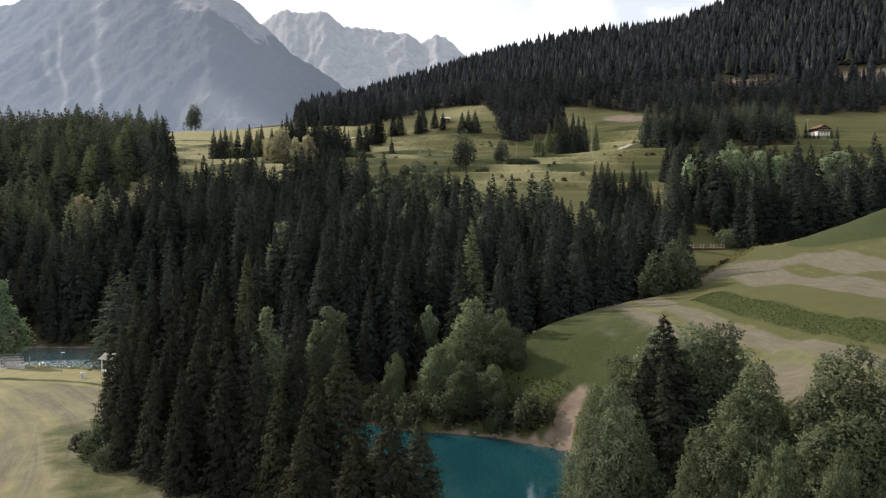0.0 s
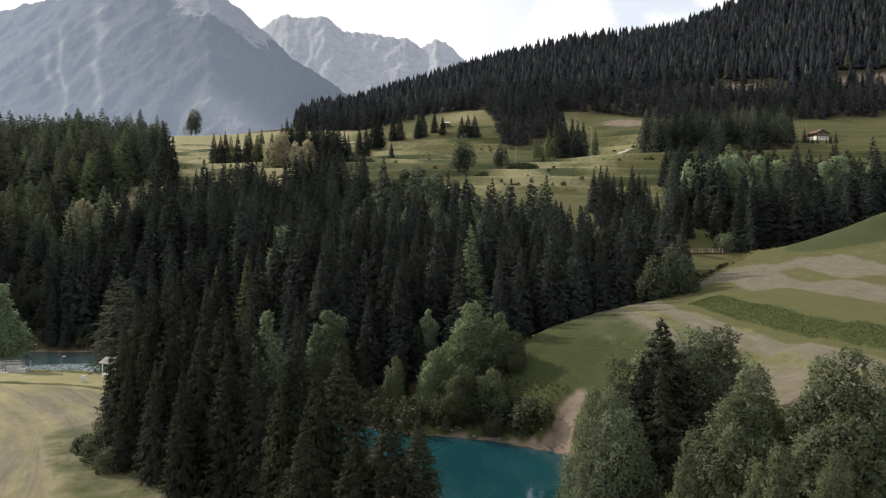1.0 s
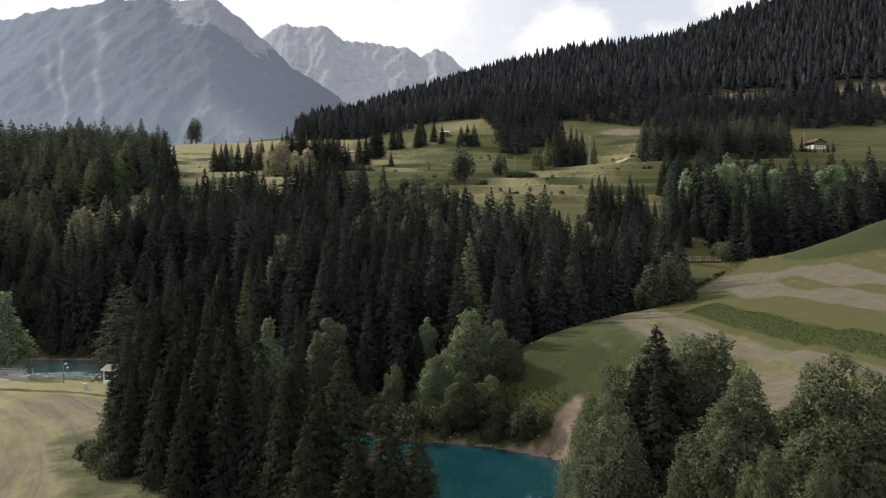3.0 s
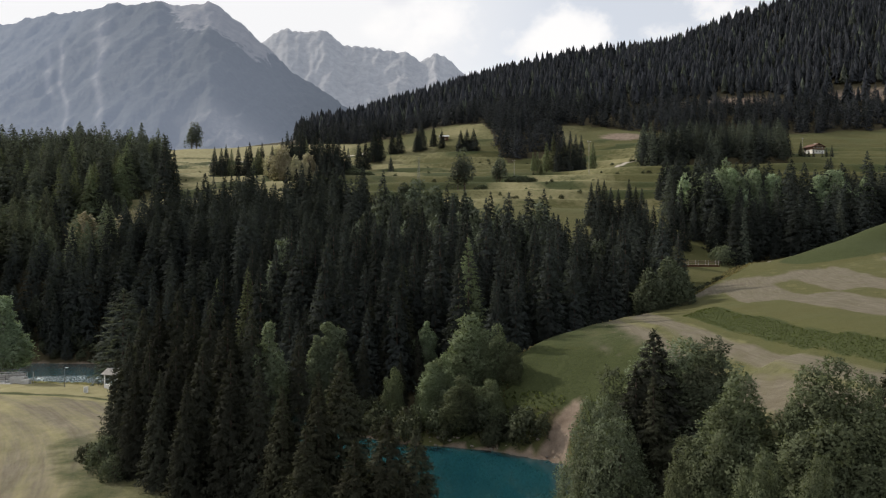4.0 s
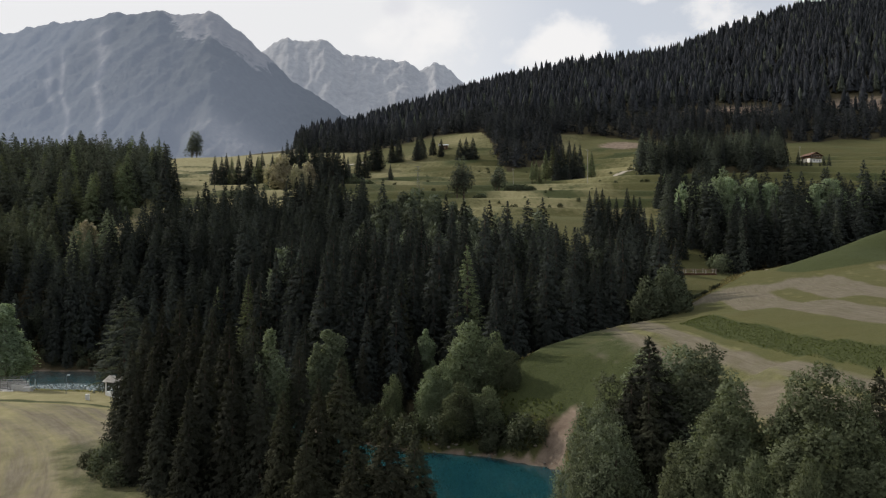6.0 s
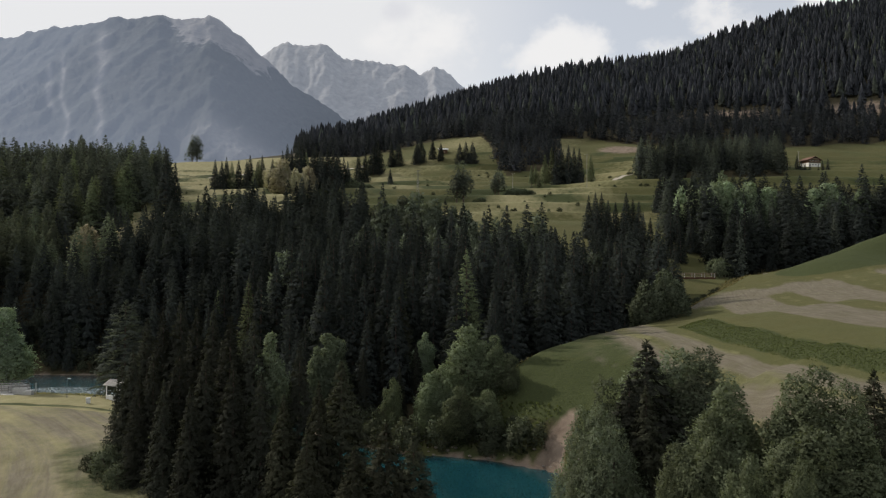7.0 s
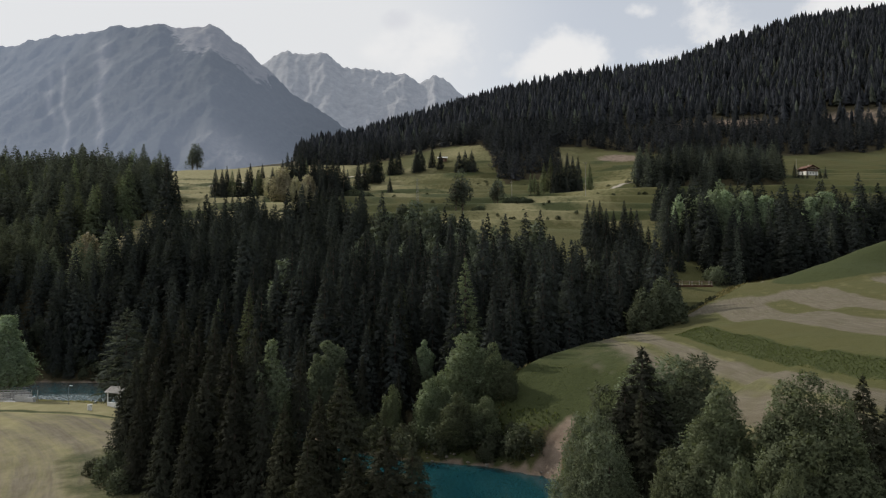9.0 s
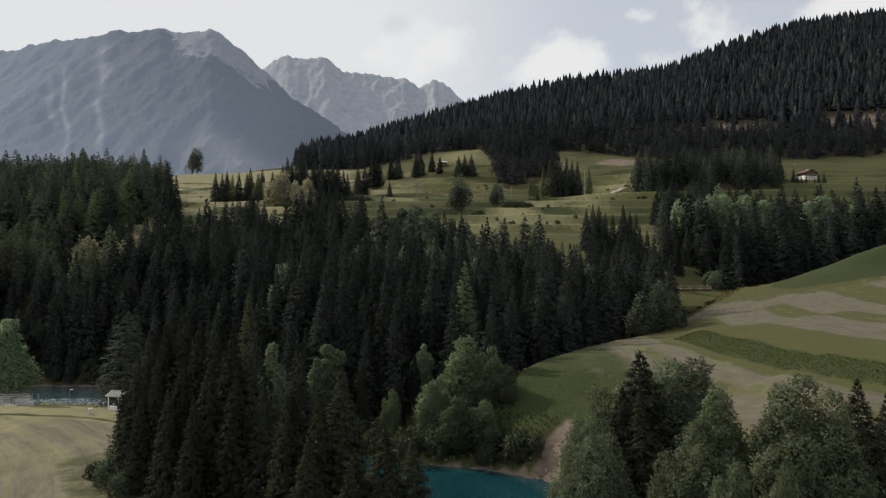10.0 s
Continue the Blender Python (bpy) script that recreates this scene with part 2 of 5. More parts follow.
def water_material():
    """Turbid turquoise meltwater, calm in the pool and broken by small waves upstream."""
    m = Nodes("turquoise_water")
    pos = m.where()
    sep = m.add("SeparateXYZ")
    m.link(pos, sep.inputs[0])
    up = m.ramp(m.math("MULTIPLY", m.math("ADD", sep.outputs[0], 66), -0.06), (0.0, 0.0), (1.0, 1.0))
    ripple = m.noise(1.1, 3, 0.5, pos, (1, 0.45, 1))
    chop = m.noise(2.2, 4, 0.6, pos, (1, 0.6, 1))
    broad = m.noise(0.06, 3, 0.5, pos)
    h = m.math("ADD", m.math("MULTIPLY", ripple, 0.05), m.math("MULTIPLY", m.math("MULTIPLY", chop, up), 3.2))
    col = m.mix(m.ramp(broad, (0.35, 0.0), (0.7, 1.0)), (0.005, 0.034, 0.043), (0.009, 0.048, 0.058))
    ex = m.math("MULTIPLY", m.math("ADD", sep.outputs[0], 93), 1 / 19)
    ey = m.math("MULTIPLY", m.math("SUBTRACT", sep.outputs[1], 164), 1 / 9)
    rapid = m.math("SUBTRACT", 1.0, m.math("ADD", m.math("MULTIPLY", ex, ex), m.math("MULTIPLY", ey, ey)))
    # white-water flecks, with the glitter on the riffles put into their colour
    fleck = m.noise(2.4, 6, 0.7, pos, (1, 0.5, 1))
    foam_and_glint = m.math("MULTIPLY", m.ramp(rapid, (0.0, 0.0), (0.5, 1.0)), m.ramp(fleck, (0.46, 0.0), (0.64, 1.0)))
    col = m.mix(foam_and_glint, col, (0.34, 0.41, 0.44))
    rough = m.math("ADD", 0.04, m.math("MULTIPLY", foam_and_glint, 0.5))
    return m.done(m.surface(col, rough, normal=m.bump(h, 0.55, 0.35), spec=0.5))


WATER = water_material()


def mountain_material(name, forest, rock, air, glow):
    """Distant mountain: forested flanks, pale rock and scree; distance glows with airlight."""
    m = Nodes(name)
    at = m.add("Attribute")
    at.attribute_name = "cover"
    sep = m.add("SeparateColor")
    m.link(at.outputs["Color"], sep.inputs[0])
    n = m.noise(0.02, 8, 0.7)
    trees = m.noise(0.05, 4, 0.7, stretch=(1, 1, 0.35))
    woods = m.mix(m.ramp(trees, (0.35, 0.0), (0.7, 1.0)), forest, tuple(2.2 * c for c in forest))
    stone = m.mix(m.ramp(n, (0.3, 0.0), (0.7, 1.0)), tuple(0.55 * c for c in rock), rock)
    amount = m.math("ADD", sep.outputs[0], m.math("MULTIPLY", m.math("SUBTRACT", n, 0.5), 1.6))
    col = m.mix(m.ramp(amount, (0.45, 0.0), (0.6, 1.0)), woods, stone)
    thin_wood = m.math("MULTIPLY", sep.outputs[1], m.ramp(trees, (0.25, 1.0), (0.75, 0.4)))
    col = m.mix(thin_wood, col, tuple(1.15 * c for c in rock))
    p = m.surface(col, 0.95, normal=m.bump(n, 0.8, 18), spec=0.05)
    # haze painted as emission: stronger to the left, in shafts and low down
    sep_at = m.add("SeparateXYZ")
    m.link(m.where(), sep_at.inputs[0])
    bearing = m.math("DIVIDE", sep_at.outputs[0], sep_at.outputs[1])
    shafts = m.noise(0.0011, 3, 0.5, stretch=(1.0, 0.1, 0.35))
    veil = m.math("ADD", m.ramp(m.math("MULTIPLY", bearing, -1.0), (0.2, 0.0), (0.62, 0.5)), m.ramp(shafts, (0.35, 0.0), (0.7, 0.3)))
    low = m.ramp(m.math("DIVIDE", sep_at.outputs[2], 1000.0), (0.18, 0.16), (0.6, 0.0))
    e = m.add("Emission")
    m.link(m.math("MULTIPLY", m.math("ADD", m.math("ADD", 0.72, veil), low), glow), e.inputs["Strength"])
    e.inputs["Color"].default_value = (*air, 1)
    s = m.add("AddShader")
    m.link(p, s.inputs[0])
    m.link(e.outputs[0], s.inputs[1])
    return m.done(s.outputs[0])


# ---- mesh helpers ----
def mesh_of(name, verts, faces, material=None, smooth=False, normals=None):
    """Mesh from numpy arrays; faces is an (n, 3) or (n, 4) index array; normals: one for each vertex."""
    me = bpy.data.meshes.new(name)
    verts, faces = np.asarray(verts, np.float32), np.asarray(faces, np.int32)
    me.vertices.add(len(verts))
    me.vertices.foreach_set("co", verts.ravel())
    k = faces.shape[1]
    me.loops.add(faces.size)
    me.loops.foreach_set("vertex_index", faces.ravel())
    me.polygons.add(len(faces))
    me.polygons.foreach_set("loop_start", np.arange(0, faces.size, k, dtype=np.int32))
    me.polygons.foreach_set("use_smooth", np.full(len(faces), smooth or normals is not None))
    me.update(calc_edges=True)
    if normals is not None:
        layer = me.attributes.new("custom_normal", "FLOAT_VECTOR", "POINT")
        layer.data.foreach_set("vector", np.asarray(normals, np.float32).ravel())
    if material:
        me.materials.append(material)
    return me


def part(name, bm, material, parent, label=""):
    """Links a bmesh (or a mesh) as one mesh object under a thing or a part."""
    if isinstance(bm, bpy.types.Mesh):
        me = bm
    else:
        me = bpy.data.meshes.new(name)
        bm.to_mesh(me)
        bm.free()
        if material:
            me.materials.append(material)
    ob = new(name, me)
    ob.parent = parent
    if label:
        ob["label"] = label
    return ob


def box(sx, sy, sz, at=(0, 0, 0), bevel=0.0, bm=None, turn=None):
    """A bevelled block centred on at; joined to bm if given."""
    b = bmesh.new()
    bmesh.ops.create_cube(b, size=1)
    bmesh.ops.scale(b, vec=(sx, sy, sz), verts=b.verts)
    if bevel:
        bmesh.ops.bevel(b, geom=b.edges[:], offset=bevel, segments=1, affect="EDGES")
    if turn:
        bmesh.ops.transform(b, matrix=turn, verts=b.verts)
    bmesh.ops.translate(b, vec=at, verts=b.verts)
    if bm is None:
        return b
    tmp = bpy.data.meshes.new("tmp")
    b.to_mesh(tmp)
    b.free()
    bm.from_mesh(tmp)
    bpy.data.meshes.remove(tmp)
    return bm


def rod(a, b, r, sides=6, bm=None, r2=None):
    """A straight tapered bar from a to b."""
    a, b = Vector(a), Vector(b)
    t = bmesh.new()
    bmesh.ops.create_cone(t, cap_ends=True, segments=sides, radius1=r, radius2=r if r2 is None else r2, depth=(b - a).length)
    bmesh.ops.transform(t, matrix=Matrix.Translation((a + b) / 2) @ (b - a).to_track_quat("Z", "Y").to_matrix().to_4x4(), verts=t.verts)
    if bm is None:
        return t
    tmp = bpy.data.meshes.new("tmp")
    t.to_mesh(tmp)
    t.free()
    bm.from_mesh(tmp)
    bpy.data.meshes.remove(tmp)
    return bm


def thing(name, label, category, at=(0, 0, 0), turn=0.0, group="", kind=""):
    ob = new(name)
    ob.matrix_world = pose(*at, 0, 0, turn)
    return tagged(ob, label, category, group, kind)


# ---- lie of the land ----
def smooth(a, b, x):
    t = np.clip((x - a) / (b - a), 0, 1)
    return t * t * (3 - 2 * t)


def softmin(a, b, k):
    h = np.clip(0.5 + 0.5 * (b - a) / k, 0, 1)
    return b * (1 - h) + a * h - k * h * (1 - h)


def wander(x, y, size, seed=0.0):
    """Gentle deterministic unevenness, about -1 to 1."""
    a, b = x / size, y / size
    return (np.sin(a * 1.7 + seed) * np.cos(b * 1.3 - seed * 2) + 0.6 * np.sin(a * 3.1 - b * 2.3 + seed * 3)
            + 0.4 * np.cos(a * 5.3 + b * 4.7 + seed)) / 2.0


# the river: x, y, half width, from upstream to below the camera
RIVER = [(-520, 235, 13), (-260, 192, 14), (-140, 177, 15), (-92, 174, 14), (-58, 160, 9), (-42, 140, 8), (-31, 119, 8),
         (-13, 103, 9), (4, 94, 12.5), (14, 81, 12.5), (13, 58, 8), (9, 28, 8), (4, -30, 9), (-6, -160, 10)]
# rim of the hay field above the side valley
RIM = [(8, 103), (13, 116), (19, 128), (33, 141), (60, 166), (90, 200), (110, 222), (160, 236), (420, 300)]


def along(line, n=14):
    """Points of a smooth curve through the given ones."""
    p = np.array(line, float)
    out = []
    for i in range(len(p) - 1):
        a, b, c, d = p[max(i - 1, 0)], p[i], p[i + 1], p[min(i + 2, len(p) - 1)]
        for t in np.linspace(0, 1, n, endpoint=False):
            out.append(0.5 * (2 * b + (c - a) * t + (2 * a - 5 * b + 4 * c - d) * t * t + (3 * b - a - 3 * c + d) * t ** 3))
    return np.array(out + [p[-1]])


def from_line(x, y, line):
    """Distance to a polyline, positive on its left going along, and the line's further columns at the nearest point."""
    best = np.full(x.shape, 1e9)
    side = np.zeros(x.shape)
    extra = np.zeros(x.shape)
    for a, b in zip(line[:-1], line[1:]):
        dx, dy = b[0] - a[0], b[1] - a[1]
        t = np.clip(((x - a[0]) * dx + (y - a[1]) * dy) / (dx * dx + dy * dy), 0, 1)
        px, py = x - a[0] - t * dx, y - a[1] - t * dy
        d = px * px + py * py
        m = d < best
        best = np.where(m, d, best)
        side = np.where(m, np.sign(dx * py - dy * px), side)
        if len(a) > 2:
            extra = np.where(m, a[2] + t * (b[2] - a[2]), extra)
    return np.sqrt(best), side, extra


RIVER_LINE, RIM_LINE = along(RIVER), along(RIM, 6)
SLOPE_Y = [-300, 60, 120, 148, 198, 230, 257, 300, 367, 412, 480, 560, 620, 700]
SLOPE_Z = [-2, 0, 2, 9, 20, 28, 39, 50, 68, 78, 88, 106, 124, 145]
RIDGE_X = [-900, -420, -262, -215, -178, -146, -68, 40, 202, 392, 532, 658, 884, 1300]
RIDGE_Z = [90, 100, 112, 150, 185, 214, 246, 288, 347, 384, 446, 498, 552, 600]


def land(x, y):
    """Ground height, and masks: distance to the water's edge, field side, river side."""
    x, y = np.asarray(x, float), np.asarray(y, float)
    d, side, half = from_line(x, y, RIVER_LINE)
    shore = d - half - 0.5 * wander(x, y, 6)
    rim, rim_side, _ = from_line(x, y, RIM_LINE)
    s = -rim * rim_side                       # positive on the field
    hill = np.interp(y, SLOPE_Y, SLOPE_Z) + 1.2 * wander(x, y, 45, 1) * smooth(140, 260, y)
    # the meadow swells in the middle and lies higher to the right
    hill = hill + 20 * np.exp(-(((x - 45) / 75) ** 2 + ((y - 610) / 70) ** 2))
    hill = hill + smooth(60, 180, x) * (smooth(340, 460, y) * 13 + smooth(480, 620, y) * 5)
    hill = hill - 6 * (1 - smooth(-110, -70, x)) * smooth(215, 265, y) * (1 - smooth(300, 350, y))
    # meadow terraces on the upper slope
    step = (hill + 1.5 * wander(x, y, 70, 3)) / 7.0
    terrace = 7.0 * (np.floor(step) + smooth(0.55, 1.0, step - np.floor(step)) - step)
    hill = hill + 0.85 * terrace * smooth(280, 340, y) * (1 - smooth(540, 600, y))
    # forested ridge
    ridge_y = 1010 + 0.33 * (x + 150)
    top = np.interp(x, RIDGE_X, RIDGE_Z)
    t = (y - 610) / (ridge_y - 610)
    foot = np.interp(x, [-700, -350, -230, -80, 40, 120, 500, 900], [95, 112, 124, 124, 142, 138, 140, 150])
    slope = foot + (top - foot) * np.clip(t, 0, 1) ** 0.94 + 14 * wander(x, y, 130, 2) * np.clip(t, 0, 1) * np.clip(1 - t, 0, 1) * 2
    back = top - (top - 60) * smooth(1.0, 2.6, t)
    slope = np.where(t > 1, back, slope)
    hill = hill * (1 - smooth(590, 640, y)) + slope * smooth(590, 640, y)
    # hay field with its grassy embankment
    field = 14.1 + 0.13 * (x - 15) + 0.035 * (y - 126) + 0.25 * wander(x, y, 14, 4)
    bank_x = 50 + 0.0042 * (y - 128) ** 2 * 0.85 + 0.5 * wander(x, y, 9, 7)
    high = smooth(bank_x - 1.5, bank_x + 4.5, x) * (1 - smooth(128, 142, y)) * smooth(-40, 20, y)
    field = field + 2.0 * high + 1.2 * smooth(bank_x + 30, bank_x + 90, x)
    knoll = np.exp(-(((x - 152) / 32) ** 2 + ((y - 213 - 0.12 * (x - 150)) / 10) ** 2))
    field = field - 1.9 * np.exp(-(((x - 55) / 24) ** 2 + ((y - 163) / 22) ** 2)) - 1.0 * smooth(168, 186, y) * smooth(96, 104, x) + 8.5 * knoll + 3.2 * np.exp(-(((x - 118) / 15) ** 2 + ((y - 197) / 11) ** 2))
    valley = softmin(hill, np.full(x.shape, 1e9), 1)
    far = valley * (1 - smooth(-10, 1.0, s)) + field * smooth(-10, 1.0, s)
    keep = smooth(225, 330, y)                # the field rejoins the hillside
    far = far * (1 - keep) + hill * keep
    apron = 4 + 0.55 * np.maximum(y - 52, 0) + 0.10 * np.maximum(x - 30, 0)
    far = np.where(x > 8, softmin(far, apron, 2.0), far)
    bluff = softmin(0.3 + 1.15 * np.maximum(shore, 0), 6.8 + 0.5 * np.maximum(shore - 6, 0), 2.5)
    gentle = 0.35 + 0.5 * np.maximum(shore, 0) + 0.02 * np.maximum(shore, 0) ** 2
    cut = smooth(9, 15, x) * smooth(88, 96, y)
    far = softmin(far, gentle * (1 - cut) + bluff * cut, 2.0)
    near = softmin(4.9 + 0.010 * np.maximum(-x - 60, 0) + 0.12 * wander(x, y, 22, 5), 0.35 + (0.5 - 0.3 * smooth(-45, -60, x)) * np.maximum(shore, 0), 1.6)
    z = np.where(side > 0, far, near)
    bed = -2.2 * (1 - np.clip(d / np.maximum(half, 1), 0, 1) ** 2) - 0.4
    z = np.where(shore < 0, np.maximum(bed, -0.4 + 0.75 * np.minimum(shore, 0)), z - 0.75 * np.exp(-np.maximum(shore, 0) / 0.8))
    z = z + 0.10 * wander(x, y, 3.1, 6) * (shore > 1)
    return z, shore, s, side


def height(x, y):
    return float(land(np.array([x]), np.array([y]))[0][0])


def spaced(lo, hi, fine_lo, fine_hi, step, grow=1.06):
    """Coordinates that are step apart in the middle and grow outwards."""
    mid = list(np.arange(fine_lo, fine_hi, step))
    a, d = mid[-1], step
    while a < hi:
        d *= grow
        a += d
        mid.append(a)
    a, d = mid[0], step
    while a > lo:
        d *= grow
        a -= d
        mid.insert(0, a)
    return np.array(mid)


def grid_faces(nx, ny):
    i = np.arange(nx * ny).reshape(ny, nx)
    return np.stack([i[:-1, :-1], i[:-1, 1:], i[1:, 1:], i[1:, :-1]], -1).reshape(-1, 4)


def in_woods(x, y):
    """Where the closed forest stands: the slope above the river, the two woods beside the meadow, and the ridge."""
    edge = np.interp(x, [-260, -180, -160, -142, -126, -113, -102, -85, -45, -9, 27, 45, 60, 80], [228, 252, 252, 236, 222, 240, 290, 296, 278, 257, 240, 225, 200, 178]) + 5 * wander(x, y, 18, 8)
    slope = (y < edge) & (y > 112) & (x < 72) & (x > -260)
    strip = np.interp(x, [-400, -150], [283, 288]) 
    left = (x < -150) & (x > -420) & (y > strip + 10 + 6 * wander(x, y, 25, 2)) & (y < 452 + 12 * wander(x, y, 40, 3)) & (x < -150 - 0.15 * (y - 330)) & (x < -0.405 * y)
    right = (x > np.maximum(96, 0.334 * y) + 4 * wander(x, y, 20, 1)) & (y > 226 + 0.10 * (x - 96)) & (y < 338) & (x < 330)
    block = (x / np.maximum(y, 1) < 0.512) & (x > 0.292 * y + 5 * wander(x, y, 25, 5)) & (y > 420) & (y < 490) & (x < 215 + 0.2 * (y - 380))
    ridge = (y > 640 + 30 * wander(x, y, 90, 4) - 40 * smooth(100, 180, x) * (1 - smooth(330, 420, x)) - 100 * smooth(38, 52, x) * (1 - smooth(95, 112, x))) & (x > -420)
    return slope, left, right, block, ridge


def build_ground():
    xs = spaced(-5200, 5200, -150, 150, 1.6, 1.045)
    ys = spaced(-1200, 5200, 40, 470, 1.7, 1.035)
    X, Y = np.meshgrid(xs, ys)
    z, shore, s, side = land(X, Y)
    me = mesh_of("ground", np.stack([X, Y, z], -1).reshape(-1, 3), grid_faces(len(xs), len(ys)), GROUND, True)
    woods = np.zeros(X.shape, bool)
    for w in in_woods(X, Y):
        woods |= w
    woods &= ((s < -6) | (Y > 250)) & (side > 0)
    on_field = (s > -3) & (side > 0) & (Y < 250)
    bank_x = 50 + 0.0036 * (Y - 128) ** 2
    a = X - bank_x
    hay = np.zeros(X.shape)
    for lo, hi in ((15, 27), (33, 47), (58, 66)):
        hay = np.maximum(hay, smooth(lo - 1, lo + 1.5, a) * (1 - smooth(hi - 1.5, hi + 1, a)))
    hay = np.maximum(hay, smooth(-26, -20, a) * (1 - smooth(-4, -2.5, a)) * (0.62 + 0.3 * np.sin(a * 0.75 + 1.5 * wander(X, Y, 16, 3))))
    hay = np.maximum(hay, np.exp(-(((X - 78) / 22) ** 2 + ((Y - 174) / 8) ** 2)) * 1.2)
    hay = hay * on_field * smooth(9, 15, shore) * (1 - 0.9 * smooth(174, 190, Y))
    # the sunlit upper meadow is painted paler, most of all on the left
    upper = smooth(262, 330, Y) * (Y < 640)
    straw_and_sun = upper * (0.4 + 0.36 * wander(X, Y, 55, 9) + 0.5 * smooth(-60, -110, X) - 0.3 * smooth(110, 180, X))
    straw_and_sun = np.maximum(straw_and_sun, (side < 0) * smooth(4, 10, shore) * (0.92 + 0.22 * wander(X, Y, 26, 2)) * (Y < 160))
    straw_and_sun = np.maximum(straw_and_sun, on_field * smooth(-27, -20, a) * (1 - smooth(-3.5, -1.5, a)) * (0.42 + 0.12 * wander(X, Y, 12, 6)))
    straw_and_sun = np.maximum(straw_and_sun, on_field * smooth(6, 12, a) * (Y < 190) * (0.27 + 0.1 * np.sin(a * 0.9)))
    lush_and_shade = smooth(-1.5, -0.2, a) * (1 - smooth(3.0, 5.0, a)) * (1 - smooth(132, 140, Y)) * on_field
    lush_and_shade = np.maximum(lush_and_shade, on_field * (X < 34) * (Y > 100) * smooth(5, 7, shore) * (1 - smooth(19, 23, shore)) * 0.8)
    lush_and_shade = np.maximum(lush_and_shade, (side > 0) * smooth(-14, -4, s) * (1 - smooth(-3, 3, s)) * (Y < 240) * 0.8)
    lush_and_shade = np.maximum(lush_and_shade, (shore > 0) * (shore < 6) * (side < 0) * 0.7)
    mound = np.exp(-(((X - 152) / 32) ** 2 + ((Y - 213 - 0.12 * (X - 150)) / 10) ** 2)) + np.exp(-(((X - 118) / 15) ** 2 + ((Y - 197) / 9) ** 2))
    lush_and_shade = np.maximum(lush_and_shade, on_field * smooth(0.15, 0.4, mound) * 0.9)
    soil = np.exp(-(((X - 18.9 - 0.83 * (Y - 103.5)) / 2.5) ** 2 + ((Y - 102.2) / 4.8) ** 2)) * 1.35 * (shore < 10)
    soil = np.maximum(soil, (shore > -3) * (1 - smooth(0.3, 1.1, shore)) * 0.95)
    soil = np.maximum(soil, np.exp(-(((X - 157) / 22) ** 2 + ((Y - 584) / 13) ** 2)) * 1.1)
    # brown scrub on the bank; shade beneath the overhanging alders painted with it
    scrub = (side > 0) * (X > -45) * (X < 40) * (Y > 92) * smooth(0.5, 1.5, shore) * (1 - smooth(5.5, 7.5, shore))
    woods = np.maximum(woods, scrub * (0.5 + 0.3 * wander(X, Y, 4, 3)))
    for cx, cy, rx, ry in CLEARINGS:
        soil = np.maximum(soil, 0.75 * np.exp(-(((X - cx) / rx) ** 2 + ((Y - cy) / ry) ** 2)))
    soil = np.where(shore < 0, 1.0, soil)
    # the mown meadow by the river is straw-coloured, with an unmown strip along its bank
    ring = np.hypot(X + 150, Y - 30)
    hay = np.maximum(hay, (side < 0) * smooth(5, 12, shore) * (0.56 + 0.15 * wander(X, Y, 20, 2) + 0.08 * np.sin(ring * 1.15 + 2 * wander(X, Y, 30, 4))) * (Y < 124))
    # shade beside the near tree group painted as a darker green strip
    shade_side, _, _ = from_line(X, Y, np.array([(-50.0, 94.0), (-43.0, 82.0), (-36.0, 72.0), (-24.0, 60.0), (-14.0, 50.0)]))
    lush_and_shade = np.maximum(lush_and_shade, (side < 0) * (1 - smooth(2.5, 8.5, shade_side)) * 0.55)
    lush_and_shade = np.maximum(lush_and_shade, on_field * (1 - smooth(-16, -11, a)) * smooth(96, 108, Y) * 0.62)
    step = (np.interp(Y, SLOPE_Y, SLOPE_Z) + 1.2 * wander(X, Y, 45, 1) + 1.5 * wander(X, Y, 70, 3)) / 7.0
    riser = smooth(0.55, 0.7, step - np.floor(step)) * (0.5 + 0.5 * wander(X, Y, 30, 12)) * smooth(300, 360, Y) * (Y < 580)
    lush_and_shade = np.maximum(lush_and_shade, riser)
    lush_and_shade = np.maximum(lush_and_shade, (side < 0) * np.exp(-((Y - 125.5 - 0.05 * (X + 78)) / 1.1) ** 2) * (X < -58))
    road = np.zeros(X.shape)
    for line, wide in PATHS:
        d, _, _ = from_line(X, Y, along(line, 6))
        road = np.maximum(road, 1 - smooth(wide * 0.6, wide * 1.3, d))
    one = np.clip(0.5 + np.where(side < 0, np.hypot(X + 150, Y - 30) - 110, a) / 400, 0, 1).ravel()      # across the mowing rows
    for name, cols in (("cover", (hay, lush_and_shade, soil)), ("cover_more", (1.0 * woods, road, straw_and_sun))):
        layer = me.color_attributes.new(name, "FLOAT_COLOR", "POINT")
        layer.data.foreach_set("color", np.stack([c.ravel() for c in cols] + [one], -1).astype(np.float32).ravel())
    return tagged(new("ground", me), "alpine valley ground with mown meadows, hay and forest floor", "ground", kind="structure")


# felled patches in the ridge forest: centre and radii
CLEARINGS = [(318, 722, 60, 30), (462, 742, 66, 34), (250, 705, 26, 16)]
PATHS = [
    ([(114, 228), (106, 220), (96, 213), (90, 210)], 1.5),
    ([(100, 452), (112, 450), (124, 446), (140, 442), (152, 436)], 1.5),
    ([(-60, 590), (-100, 570), (-190, 540)], 1.6),
]
build_ground()

